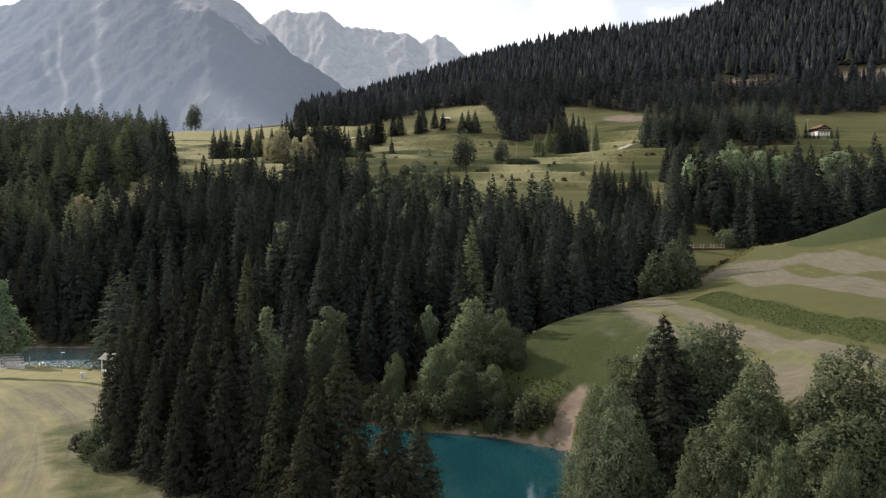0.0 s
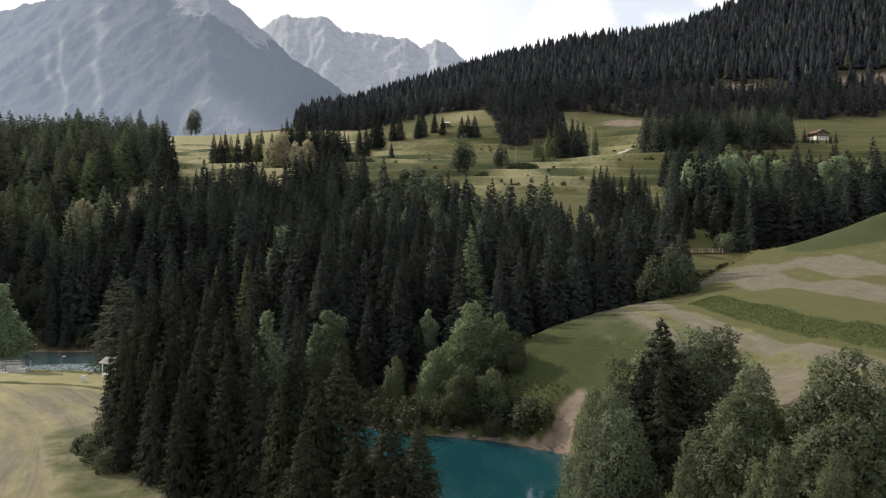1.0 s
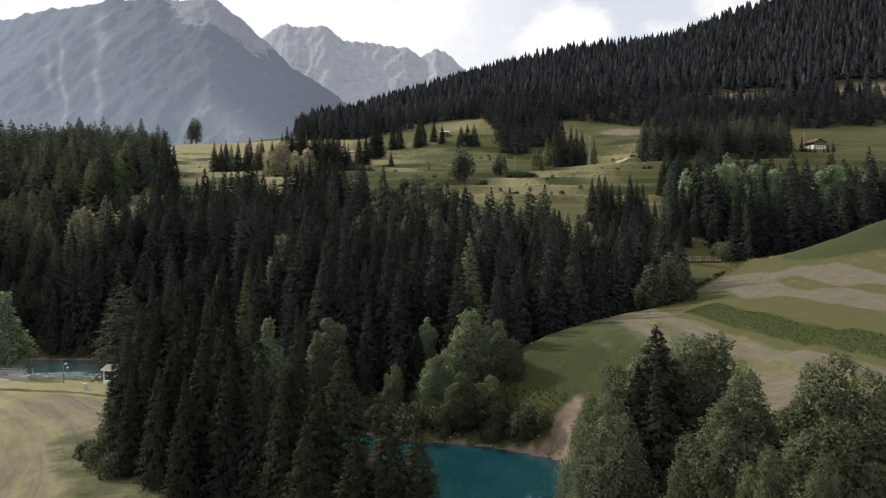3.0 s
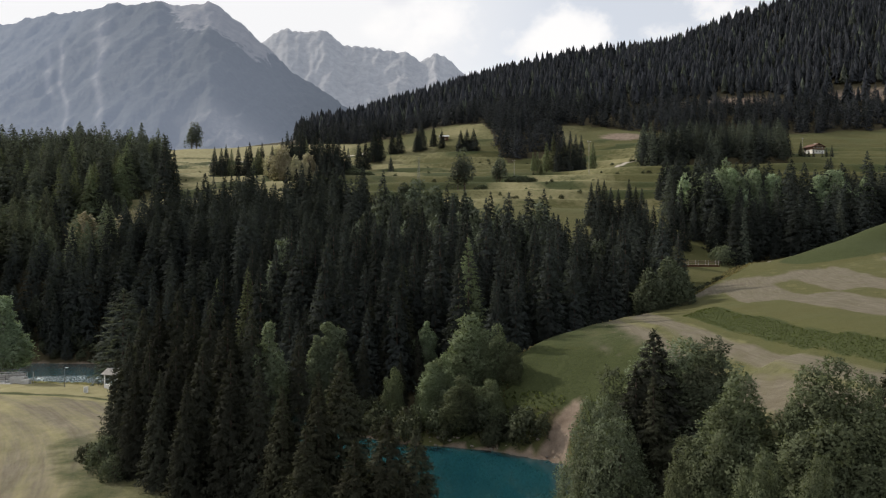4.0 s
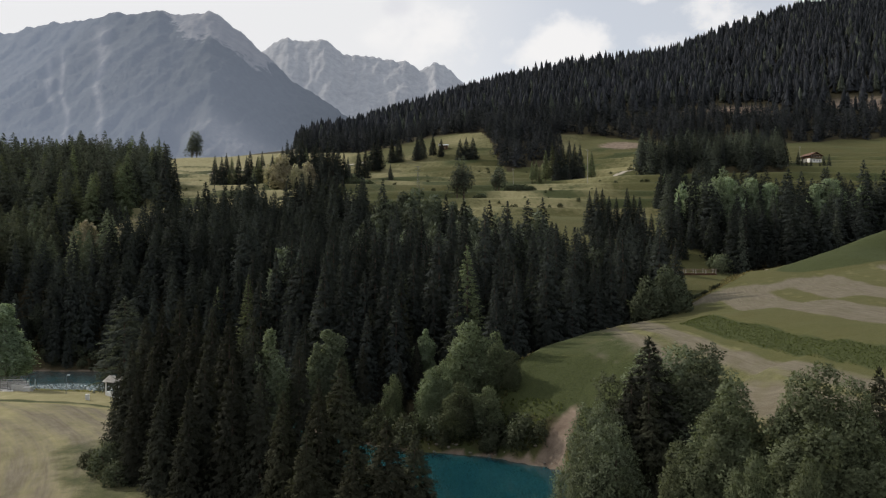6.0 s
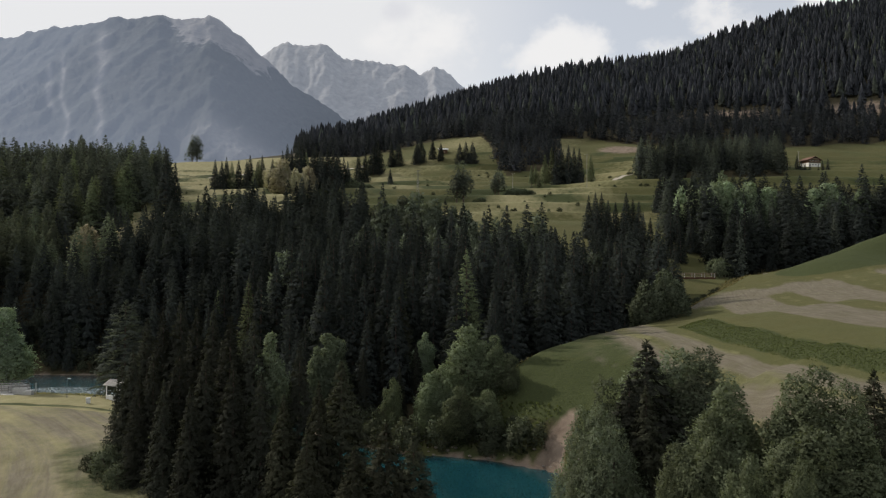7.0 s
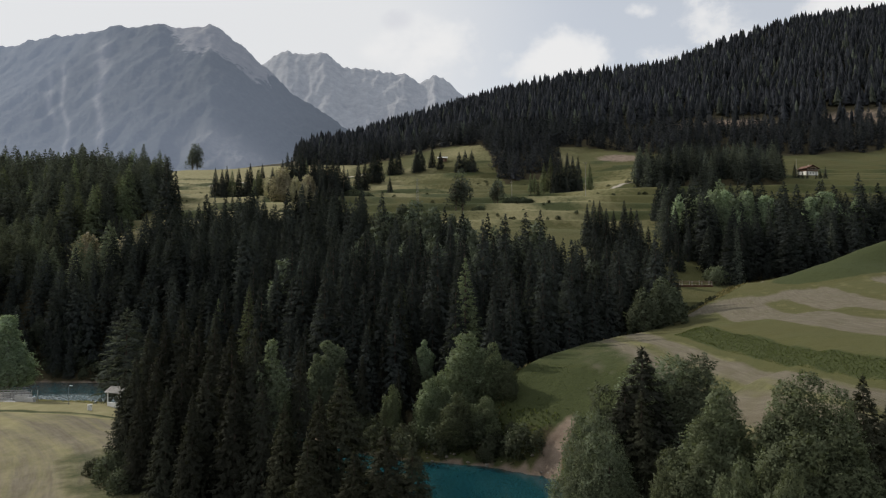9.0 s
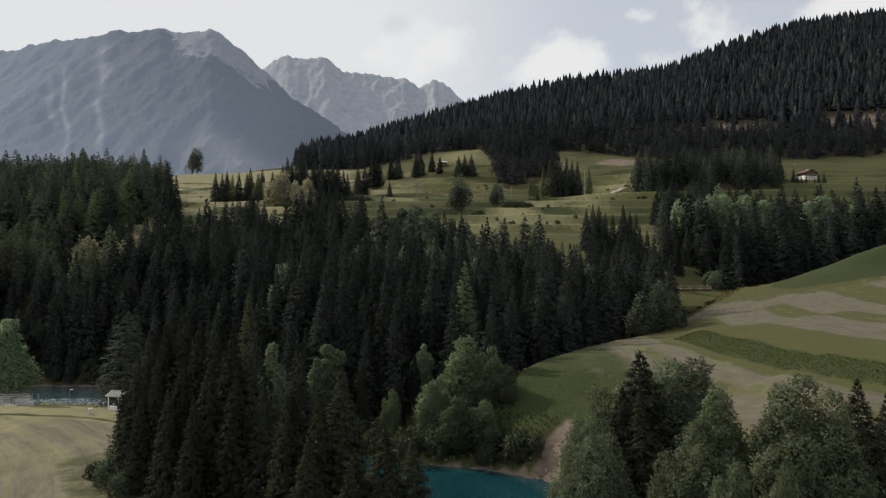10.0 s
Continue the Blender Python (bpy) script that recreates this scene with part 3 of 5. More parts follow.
def build_water():
    w = mesh_of("water", [(-520, -150, 0), (60, -150, 0), (60, 260, 0), (-520, 260, 0)], [(0, 1, 2, 3)], WATER)
    return tagged(new("water", w), "turquoise glacial river with a calm pool", "river", kind="structure")


build_water()


# ---- mountains at the head of the valley ----
def build_mountain(name, label, px, sky, foot, dist, wide, seed, material, rock_line, gullies=()):
    """Ridged mountain: skyline heights (as slopes) against bearing, from a foot up to the crest at dist."""
    nu, nv = 400, 100
    u = np.linspace(wide[0], wide[1], nu)
    v = np.linspace(0, 1.25, nv)
    U, V = np.meshgrid(u, v)
    crest = np.interp(U, px, sky) * dist + 32
    Yd = foot + (dist - foot) * V
    Xd = U * Yd
    rough = np.empty(U.shape)
    fine = np.empty(U.shape)
    for i in range(nv):
        for j in range(nu):
            p = Vector((Xd[i, j] / 260, Yd[i, j] / 1100, seed))
            rough[i, j] = noise.ridged_multi_fractal(p, 0.9, 2.1, 6, 1.0, 2.0) - 1.1
            fine[i, j] = noise.fractal(Vector((Xd[i, j] / 60, Yd[i, j] / 130, seed)), 0.9, 2.0, 4)
    up = np.clip(V, 0, 1)
    body = up ** 1.12 * np.where(V > 1, 1 - (V - 1) * 1.6, 1)
    Z = 40 + (crest - 40) * body + (rough * (46 if gullies else 26) * (1 - 0.7 * up) + fine * (15 if gullies else 22)) * np.minimum(up * 3, 1)
    me = mesh_of(name, np.stack([Xd, Yd, Z], -1).reshape(-1, 3), grid_faces(nu, nv), material, True)
    cover = np.clip(rock_line(U, V) + 0.22 * rough, 0, 1)
    scree = 0.95 * np.exp(-(((U + 0.31) / 0.06) ** 2 + ((V - 0.37) / 0.08) ** 2)) if gullies else 0 * U
    for at, width, lo, hi in gullies:
        bend = at + 0.004 * np.sin(V * 13 + at * 30) + 0.003 * np.sin(V * 29)
        scree = np.maximum(scree, np.exp(-((U - bend) / width) ** 2) * smooth(lo - 0.05, lo, V) * (1 - smooth(hi, hi + 0.1, V)) * (0.75 + 0.25 * fine))
    layer = me.color_attributes.new("cover", "FLOAT_COLOR", "POINT")
    layer.data.foreach_set("color", np.stack([cover, scree, 0 * cover, 0 * cover + 1], -1).astype(np.float32).ravel())
    return tagged(new(name, me), label, "mountain", kind="structure")


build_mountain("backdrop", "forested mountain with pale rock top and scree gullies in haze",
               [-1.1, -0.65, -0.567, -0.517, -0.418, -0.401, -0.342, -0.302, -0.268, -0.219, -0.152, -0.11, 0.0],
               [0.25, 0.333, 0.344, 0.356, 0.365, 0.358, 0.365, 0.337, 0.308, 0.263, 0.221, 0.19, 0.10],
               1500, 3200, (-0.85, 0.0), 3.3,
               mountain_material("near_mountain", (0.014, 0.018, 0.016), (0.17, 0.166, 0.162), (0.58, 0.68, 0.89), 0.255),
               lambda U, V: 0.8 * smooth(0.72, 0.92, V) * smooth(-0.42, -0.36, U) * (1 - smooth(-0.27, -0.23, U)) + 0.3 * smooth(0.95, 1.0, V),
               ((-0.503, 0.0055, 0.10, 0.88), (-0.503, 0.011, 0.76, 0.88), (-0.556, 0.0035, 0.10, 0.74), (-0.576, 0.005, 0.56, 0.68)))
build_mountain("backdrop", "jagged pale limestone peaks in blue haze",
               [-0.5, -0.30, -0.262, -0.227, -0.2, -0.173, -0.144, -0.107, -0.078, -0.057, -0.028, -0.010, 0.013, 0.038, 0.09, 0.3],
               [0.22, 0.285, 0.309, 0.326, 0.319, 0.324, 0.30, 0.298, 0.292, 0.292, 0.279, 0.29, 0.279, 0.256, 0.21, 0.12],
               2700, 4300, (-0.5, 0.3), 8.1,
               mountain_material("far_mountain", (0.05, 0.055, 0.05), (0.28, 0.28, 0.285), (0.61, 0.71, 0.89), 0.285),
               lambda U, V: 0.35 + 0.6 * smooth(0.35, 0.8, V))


# ---- trees ----
def unit(v):
    return v / np.maximum(np.linalg.norm(v, axis=-1, keepdims=True), 1e-6)


def sprays(base, way, side, length, width, out):
    """Pointed sprays of three corners, each turned to face outwards, with the crown's outward direction as its normal."""
    low = base - way * (length * 0.12)[:, None]
    v = np.stack([low + side * (width * 0.5)[:, None], base + way * length[:, None], low - side * (width * 0.5)[:, None]], 1)
    g = np.cross(v[:, 1] - v[:, 0], v[:, 2] - v[:, 0])
    turned = np.einsum("ij,ij->i", g, out) < 0
    v[turned] = v[turned][:, ::-1]
    face = unit(np.where(turned[:, None], -g, g))
    n = unit(out + 0.35 * face)
    return v.reshape(-1, 3), np.arange(len(base) * 3).reshape(-1, 3), np.repeat(n, 3, 0)


def blades_of(base, way, side, length, width):
    """Diamond-shaped blades of four corners."""
    mid = base + way * (length * 0.45)[:, None]
    v = np.stack([base, mid + side * (width * 0.5)[:, None], base + way * length[:, None], mid - side * (width * 0.5)[:, None]], 1)
    return v.reshape(-1, 3), np.arange(len(base) * 4).reshape(-1, 4)


def gather(pieces):
    """Joins (vertices, faces, normals) pieces."""
    vs, fs, ns, k = [], [], [], 0
    for v, f, n in pieces:
        vs.append(v)
        fs.append(f + k)
        ns.append(n)
        k += len(v)
    return np.concatenate(vs), np.concatenate(fs), np.concatenate(ns)


def spruce_crown(seed, boughs, twigs, radius=3.4, tall=20.0, droop=0.55, bare=0.8, spray=0.75, power=0.8, hang=0.75, thin=0.55):
    """Drooping boughs all the way up the stem, each with sprays to both sides and a curtain of twigs hanging below."""
    r = np.random.default_rng(seed)
    u = (np.arange(boughs) + 0.5) / boughs
    f = np.clip(1 - (1 - u) ** 0.78 + r.uniform(-0.015, 0.015, boughs), 0, 0.99)
    az = np.arange(boughs) * 2.399963 + r.uniform(-0.5, 0.5, boughs)
    lump = 1 + 0.07 * np.sin(2 * az + f * 13 + seed) + 0.08 * np.sin(3 * az - f * 43)
    reach = (radius * (1 - f) ** power * (0.7 + 0.3 * np.minimum(f / 0.12, 1)) + 0.1) * r.uniform(0.8, 1.1, boughs) * lump
    z0 = bare + f * (tall - bare - 0.3)
    O = np.repeat(np.stack([np.cos(az), np.sin(az), 0 * az], -1), twigs, 0)
    R, F, Z = np.repeat(reach, twigs), np.repeat(f, twigs), np.repeat(z0, twigs)
    T = np.tile(np.linspace(0.45, 0.97, twigs) if twigs > 1 else [0.8], boughs) + r.uniform(-0.06, 0.06, boughs * twigs)
    S = np.stack([-O[:, 1], O[:, 0], 0 * T], -1)
    dr = droop * (1 - 0.85 * F)
    at = O * (R * T)[:, None] + S * (r.normal(0, 0.2, len(T)) * R * (1.15 - T))[:, None]
    at[:, 2] = Z - R * (dr * T - 0.35 * dr * T ** 3) + r.normal(0, 0.08, len(T))
    ln = spray * (1.15 - 0.4 * T) * (0.3 + 0.7 * np.minimum(R / 2.6, 1)) * r.uniform(0.65, 1.35, len(T))
    up = np.array([0, 0, 1.0])
    pieces = []
    for sign in (1, -1, 0):
        way = O * (0.55 if sign else 0.25) + S * (0.75 * sign) + r.normal(0, 0.22, (len(T), 3))
        way[:, 2] -= hang * (0.6 if sign else 1.3)
        way = unit(way)
        side = unit(np.cross(way, O + 0.5 * up) + r.normal(0, 0.4, (len(T), 3)))
        out = O * (0.8 if sign else 1.0) + S * (0.3 * sign) + up * (0.62 if sign else 0.12) + r.normal(0, 0.2, (len(T), 3))
        pieces.append(sprays(at, way, side, ln, ln * thin, unit(out)))
    # leading shoot
    a = np.arange(7) * 2.4
    lead = np.stack([0 * a, 0 * a, tall - 0.25 - 0.11 * np.arange(7)], -1)
    way = unit(np.stack([0.55 * np.cos(a), 0.55 * np.sin(a), 0.75 + 0 * a], -1))
    pieces.append(sprays(lead, way, unit(np.cross(way, [1.0, 0.3, 0])), np.linspace(0.35, 0.75, 7), np.full(7, 0.2), unit(way * [1, 1, 0.4])))
    return gather(pieces)


def tube(path, radii, sides=6):
    """Tapered tube along a path, as vertices and quads."""
    path, vs = np.asarray(path, float), []
    for i, (p, rad) in enumerate(zip(path, radii)):
        d = unit(path[min(i + 1, len(path) - 1)] - path[max(i - 1, 0)])
        a = unit(np.cross(d, [0.31, 0.95, 0.05]))
        b = np.cross(d, a)
        th = np.arange(sides) * 2 * np.pi / sides
        vs.append(p + rad * (np.cos(th)[:, None] * a + np.sin(th)[:, None] * b))
    i = np.arange(sides)
    fs = [np.stack([k * sides + i, k * sides + (i + 1) % sides, (k + 1) * sides + (i + 1) % sides, (k + 1) * sides + i], -1)
          for k in range(len(path) - 1)]
    return np.concatenate(vs), np.concatenate(fs)


def join(pieces):
    vs, fs, k = [], [], 0
    for v, f in pieces:
        vs.append(v)
        fs.append(f + k)
        k += len(v)
    return np.concatenate(vs), np.concatenate(fs)


def spruce_trunk(seed, tall=20.0, thick=0.24, stubs=18):
    r = np.random.default_rng(seed)
    zs = np.linspace(-0.6, tall * 0.93, 9)
    lean = r.normal(0, 0.05, 2)
    path = np.stack([lean[0] * np.sin(zs * 0.2), lean[1] * np.sin(zs * 0.17), zs], -1)
    pieces = [tube(path, np.interp(zs, [-0.6, 0.4, tall], [thick * 1.5, thick, 0.03]), 7)]
    for _ in range(stubs):
        z, a = r.uniform(0.1, 0.85) * tall, r.uniform(0, 6.28)
        out = np.array([np.cos(a), np.sin(a), -0.25])
        ln = 1.8 * (1 - z / tall) + 0.3
        pieces.append(tube([[0, 0, z], out * ln * 0.5 + [0, 0, z], out * ln + [0, 0, z]], [0.045, 0.03, 0.01], 4))
    return join(pieces)


def lobes_of(seed, tall, wide, count, low, lift):
    """Centres and radii of the leaf masses of a broadleaved crown: several leaders, each a ragged plume with its own top."""
    r = np.random.default_rng(seed)
    plumes = 3 + count // 12
    c, rad = [], []
    for k in range(plumes):
        a = k * 2.39996 + r.uniform(-0.5, 0.5)
        off = wide * 0.5 * (k / plumes) ** 0.6 * r.uniform(0.5, 0.85)
        top = tall * (1.0 if k == 0 else r.uniform(0.74, 0.97) - 0.25 * (off / wide))
        foot = tall * low * r.uniform(0.6, 1.6)
        n = max(3, int(round(count / plumes)))
        for i in range(n):
            f = (i + r.uniform(0.0, 1.0)) / n
            size = wide * 0.225 * (1 - 0.42 * max(0, f - 0.4) / 0.6) * r.uniform(0.7, 1.3) * (46 / count) ** 0.25
            out = off * (1.0 - 0.3 * f) + r.normal(0, wide * 0.05)
            turn = a + r.normal(0, 0.25)
            c.append((out * np.cos(turn) + r.normal(0, wide * 0.03), out * np.sin(turn) + r.normal(0, wide * 0.03), foot + (top - foot) * f - size * 1.0 * f))
            rad.append(size)
    return np.array(c), np.array(rad)


def broad_crown(seed, tall, wide, count, leaves, leaf, low=0.05, lift=1.15):
    """Thousands of small leaf sprays on the outside of many uneven masses, few within."""
    r = np.random.default_rng(seed + 50)
    c, rad = lobes_of(seed, tall, wide, count, low, lift)
    tries = leaves * 4
    pick = r.choice(len(c), tries, p=rad ** 2 / np.sum(rad ** 2))
    d = unit(r.normal(0, 1, (tries, 3)) + [0, 0, 0.25])
    shell = rad[pick] * r.uniform(0.6, 1.08, tries) ** 0.5
    bump = 1 + 0.26 * np.sin(d[:, 0] * 7 + pick) * np.cos(d[:, 2] * 6 + pick * 2.0) + 0.14 * np.sin(d[:, 1] * 15 + pick * 3.0)
    at = c[pick] + d * (shell * bump)[:, None] * [1, 1, 1.3]
    within = np.zeros(tries, bool)
    for k in range(len(c)):
        within |= (((at - c[k]) / [1, 1, 1.3]) ** 2).sum(1) < (0.72 * rad[k]) ** 2
    keep = np.flatnonzero(~within | (r.random(tries) < 0.12))[:leaves]
    at, d, n = at[keep], d[keep], len(keep)
    way = unit(d * 0.4 + r.normal(0, 0.7, (n, 3)) + [0, 0, -0.25])
    side = unit(np.cross(way, d) + r.normal(0, 0.5, (n, 3)))
    ln = leaf * r.uniform(0.6, 1.5, n)
    axis = unit(at - np.array([0, 0, 0.42 * tall]))
    out = unit(d + 0.45 * axis + r.normal(0, 0.3, (n, 3)))
    return sprays(at, way, side, ln, ln * 0.85, out)


def broad_trunk(seed, tall, wide, count, low=0.05, lift=1.15, thick=0.22, stems=1):
    r = np.random.default_rng(seed + 90)
    c, rad = lobes_of(seed, tall, wide, count, low, lift)
    pieces = []
    for s in range(stems):
        off = np.array([0.4 * np.cos(s * 2.2), 0.4 * np.sin(s * 2.2), 0]) * (stems > 1)
        zs = np.linspace(-0.6, tall * 0.72, 8)
        bend = r.normal(0, 0.2, 2) + off[:2]
        path = np.stack([off[0] + bend[0] * (zs / tall) ** 2 * 2, off[1] + bend[1] * (zs / tall) ** 2 * 2, zs], -1)
        pieces.append(tube(path, np.interp(zs, [-0.6, 0.5, tall], [thick * 1.5, thick, 0.03]), 7))
    for p in c[:: max(1, len(c) // 22)]:
        z = max(p[2] * 0.62, tall * 0.12)
        a = np.array([0, 0, z])
        pieces.append(tube([a, (a * 0.5 + p * 0.5) + [0, 0, -0.2], p], [thick * 0.4, thick * 0.22, 0.02], 5))
    return join(pieces)


def tree_kind(name, crown, trunk, leaf_material, bark):
    """Meshes of one kind of tree: (crown, trunk, own height)."""
    v, f, n = crown
    cm = mesh_of(name + "_crown", v, f, leaf_material, normals=n)
    tm = mesh_of(name + "_trunk", *trunk, bark, True)
    return cm, tm, float(v[:, 2].max())


rng = np.random.default_rng(11)
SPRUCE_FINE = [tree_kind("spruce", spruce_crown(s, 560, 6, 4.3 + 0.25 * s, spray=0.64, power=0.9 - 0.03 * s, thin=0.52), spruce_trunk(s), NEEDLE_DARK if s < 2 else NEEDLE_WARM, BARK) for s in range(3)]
SPRUCE_MID = [tree_kind("spruce", spruce_crown(20 + s, 350, 4, 3.5 + 0.35 * s, spray=0.8, thin=0.58, power=0.86 + 0.05 * s, droop=0.7), spruce_trunk(20 + s, stubs=2), NEEDLE, BARK) for s in range(4)]
SPRUCE_SMALL = [tree_kind("spruce", spruce_crown(30 + s, 200, 3, 3.2 + 0.3 * s, spray=0.95), spruce_trunk(30 + s, stubs=2), NEEDLE, BARK) for s in range(3)]
LARCH_MID = [tree_kind("larch", spruce_crown(40 + s, 240, 4, 3.0 + 0.3 * s, droop=0.15, bare=2.5, spray=0.8, hang=0.3), spruce_trunk(40 + s), LARCH, BARK) for s in range(2)]
PINE_FINE = [tree_kind("pine", spruce_crown(60 + s, 200, 7, 5.4, droop=0.1, bare=1.5, spray=0.75, power=0.62, hang=0.2), spruce_trunk(60 + s), PINE, BARK) for s in range(2)]
ALDER_FINE = [tree_kind("alder", broad_crown(70 + s, 18, 9.0 + s, 80, 56000, 0.2), broad_trunk(70 + s, 18, 9.0 + s, 80, stems=2), LEAF, BARK) for s in range(3)]
ALDER_POOL = [tree_kind("alder", broad_crown(74 + s, 18, 9.5 + s, 70, 22000, 0.3), broad_trunk(74 + s, 18, 9.5 + s, 70, stems=2), LEAF, BARK) for s in range(3)]
WILLOW_FINE = [tree_kind("willow", broad_crown(80 + s, 16, 9.5 + s, 80, 44000, 0.2, 0.08), broad_trunk(80 + s, 16, 9.5 + s, 80, 0.08, stems=3), WILLOW, BARK) for s in range(2)]
BIRCH_FINE = [tree_kind("birch", broad_crown(90 + s, 18, 6.0 + 0.6 * s, 52, 16000, 0.27, 0.2, 1.0), broad_trunk(90 + s, 18, 6.0 + 0.6 * s, 52, 0.2, 1.0, 0.15), BIRCH, BARK_PALE) for s in range(2)]
LEAFY_MID = [tree_kind("alder", broad_crown(100 + s, 14, 8.0, 26, 4200, 0.55, 0.1), broad_trunk(100 + s, 14, 8.0, 26, 0.1), FOREST_LEAF, BARK) for s in range(2)]
PALE_MID = [tree_kind("birch", broad_crown(110 + s, 15, 7.0, 30, 6000, 0.42, 0.15), broad_trunk(110 + s, 15, 7.0, 30, 0.15), BIRCH, BARK_PALE) for s in range(2)]
PINE_MID = [tree_kind("pine", spruce_crown(64 + s, 320, 4, 4.4, spray=0.95, power=0.72, droop=0.35, thin=0.62), spruce_trunk(64 + s, stubs=2), SUN_TINTED, BARK) for s in range(2)]
PINE_AIRY = [tree_kind("pine", broad_crown(68 + s, 18, 7.5, 30, 1300, 0.6, 0.25, 0.8), broad_trunk(68 + s, 18, 7.5, 30, 0.2, 0.8, 0.3), PINE, BARK) for s in range(2)]
YELLOW_MID = [tree_kind("birch", broad_crown(115 + s, 12, 9.0, 30, 4000, 0.55, 0.05, 1.2), broad_trunk(115 + s, 12, 9.0, 30, 0.05, 1.2), PALE, BARK_PALE) for s in range(2)]
EDGE_MID = [tree_kind("alder", broad_crown(104 + s, 13, 10.0, 30, 6000, 0.5, 0.04), broad_trunk(104 + s, 13, 10.0, 30, 0.04), SCRUB, BARK) for s in range(2)]
BUSH = [tree_kind("shrub", broad_crown(120 + s, 3.2, 4.6, 18, 4200, 0.19, 0.02, 1.2), broad_trunk(120 + s, 3.0, 4.4, 18, 0.02, 1.2, 0.06, 3), SCRUB, BARK) for s in range(2)]
BUSH_PALE = [tree_kind("shrub", broad_crown(125 + s, 3.2, 4.6, 18, 4200, 0.2, 0.02, 1.2), broad_trunk(125 + s, 3.0, 4.4, 18, 0.02, 1.2, 0.06, 3), WILLOW, BARK) for s in range(2)]

taken = []


def plant(kinds, x, y, tall, label, category, group, stretch=1.0, which=None):
    """One tree, a thing with trunk and crown, on the ground."""
    i = (int(rng.integers(len(kinds))) if which is None else which) % len(kinds)
    crown, trunk, own = kinds[i]
    s = tall / own
    wide = s * stretch
    ob = new(crown.name.split("_")[0] + "_tree" if "shrub" not in crown.name else "shrub")
    ob.matrix_world = Matrix.LocRotScale((x, y, height(x, y)), Euler((0, 0, float(rng.uniform(0, 6.28)))), (wide, wide, s))
    tagged(ob, label, category, group)
    part("trunk", trunk, None, ob)
    part("crown", crown, None, ob)
    taken.append((x, y, 1.7 * wide))
    return ob


def to_top(bearing, slope, dist):
    """Place of a tree whose top is seen from the start of the walk: x, y and the top's height."""
    return bearing * dist, dist, 32 + slope * dist


def plant_top(kinds, b, slope, dist, label, category, group, stretch=1.0, which=None):
    x, y, top = to_top(b, slope, dist)
    return plant(kinds, x, y, top - height(x, y), label, category, group, stretch, which)


G_BANK = "trees on the near river bank"
G_FAR = "trees on the far river bank"
G_FIELD = "trees below the hay field"
SPRUCE = "dark green Norway spruce"

# near bank, left of the pool: bearing, slope of the top against level, distance, width
for b, s, d, w in ((-0.448, -0.082, 90, 1.0), (-0.424, -0.073, 87, 1.0), (-0.397, -0.060, 87, 1.1), (-0.372, -0.068, 84, 1.0),
                   (-0.348, -0.073, 82, 0.95), (-0.322, -0.083, 78, 1.1), (-0.285, -0.088, 78, 0.95), (-0.214, -0.122, 80, 0.95),
                   (-0.150, -0.152, 67, 1.25), (-0.185, -0.185, 64, 0.9), (-0.080, -0.252, 53, 1.5), (-0.036, -0.268, 56, 1.3),
                   (-0.470, -0.125, 84, 0.9), (-0.487, -0.15, 85, 0.9), (-0.462, -0.17, 79, 0.9), (-0.425, -0.18, 75, 0.9), (-0.385, -0.19, 71, 0.9), (-0.440, -0.140, 80, 0.9), (-0.400, -0.130, 78, 1.0), (-0.360, -0.140, 75, 1.0),
                   (-0.318, -0.150, 71, 1.0), (-0.275, -0.170, 70, 0.95), (-0.240, -0.205, 66, 0.95), (-0.205, -0.265, 58, 1.2),
                   (-0.130, -0.290, 52, 1.3), (-0.250, -0.120, 84, 0.9), (-0.300, -0.12, 86, 0.9), (-0.345, -0.10, 92, 0.9)):
    # the nearest take the lit-toned needles
    plant_top(SPRUCE_FINE, b, s, d, SPRUCE + " on the river bank", "spruce", G_BANK, w, 2 if d < 68 else int(rng.integers(2)))
plant_top(PINE_FINE, -0.474, -0.055, 146, "broad-crowned Scots pine behind the spruces", "pine", G_BANK, 1.25)
plant_top(BIRCH_FINE, -0.262, -0.104, 79, "slender pale green birch among dark spruces", "birch", G_BANK, 0.95, 0)
for b, d, h in ((-0.505, 82, 4.5), (-0.492, 78, 3.2), (-0.53, 85, 2.6)):
    plant(BUSH, b * d, d, h, "green shrub at the edge of the mown meadow", "shrub", "shrubs on the bank", 0.9)
for x, y, h in ((8.5, 107.5, 2.6), (10.5, 109, 2.2), (12.5, 109.5, 1.8), (11, 106.8, 1.4), (9.5, 110.5, 2.4), (13.5, 107.6, 1.1)):
    plant(BUSH, x, y, h, "low dark shrub on the steep river bank", "shrub", "shrubs on the bank", 1.1)

# far bank of the pool
plant_top(BIRCH_FINE, -0.165, -0.105, 128, "pale green birch on the far river bank", "birch", G_FAR, 1.5, 1)
plant_top(BIRCH_FINE, -0.185, -0.125, 126, "pale green birch on the far river bank", "birch", G_FAR, 1.2, 0)
plant_top(BIRCH_FINE, -0.070, -0.087, 139, "pale green birch on the far river bank", "birch", G_FAR, 1.1, 1)
plant_top(BIRCH_FINE, -0.022, -0.104, 135, "pale green birch on the far river bank", "birch", G_FAR, 1.2, 0)
plant_top(ALDER_POOL, -0.07, -0.172, 119, "young leafy alder by the water", "alder", G_FAR, 0.75, 2)
plant_top(ALDER_POOL, 0.045, -0.092, 121, "large rounded grey-green alder by the pool", "alder", G_FAR, 1.3, 0)
plant_top(ALDER_POOL, 0.084, -0.108, 119, "rounded grey-green alder by the pool", "alder", G_FAR, 1.25, 1)
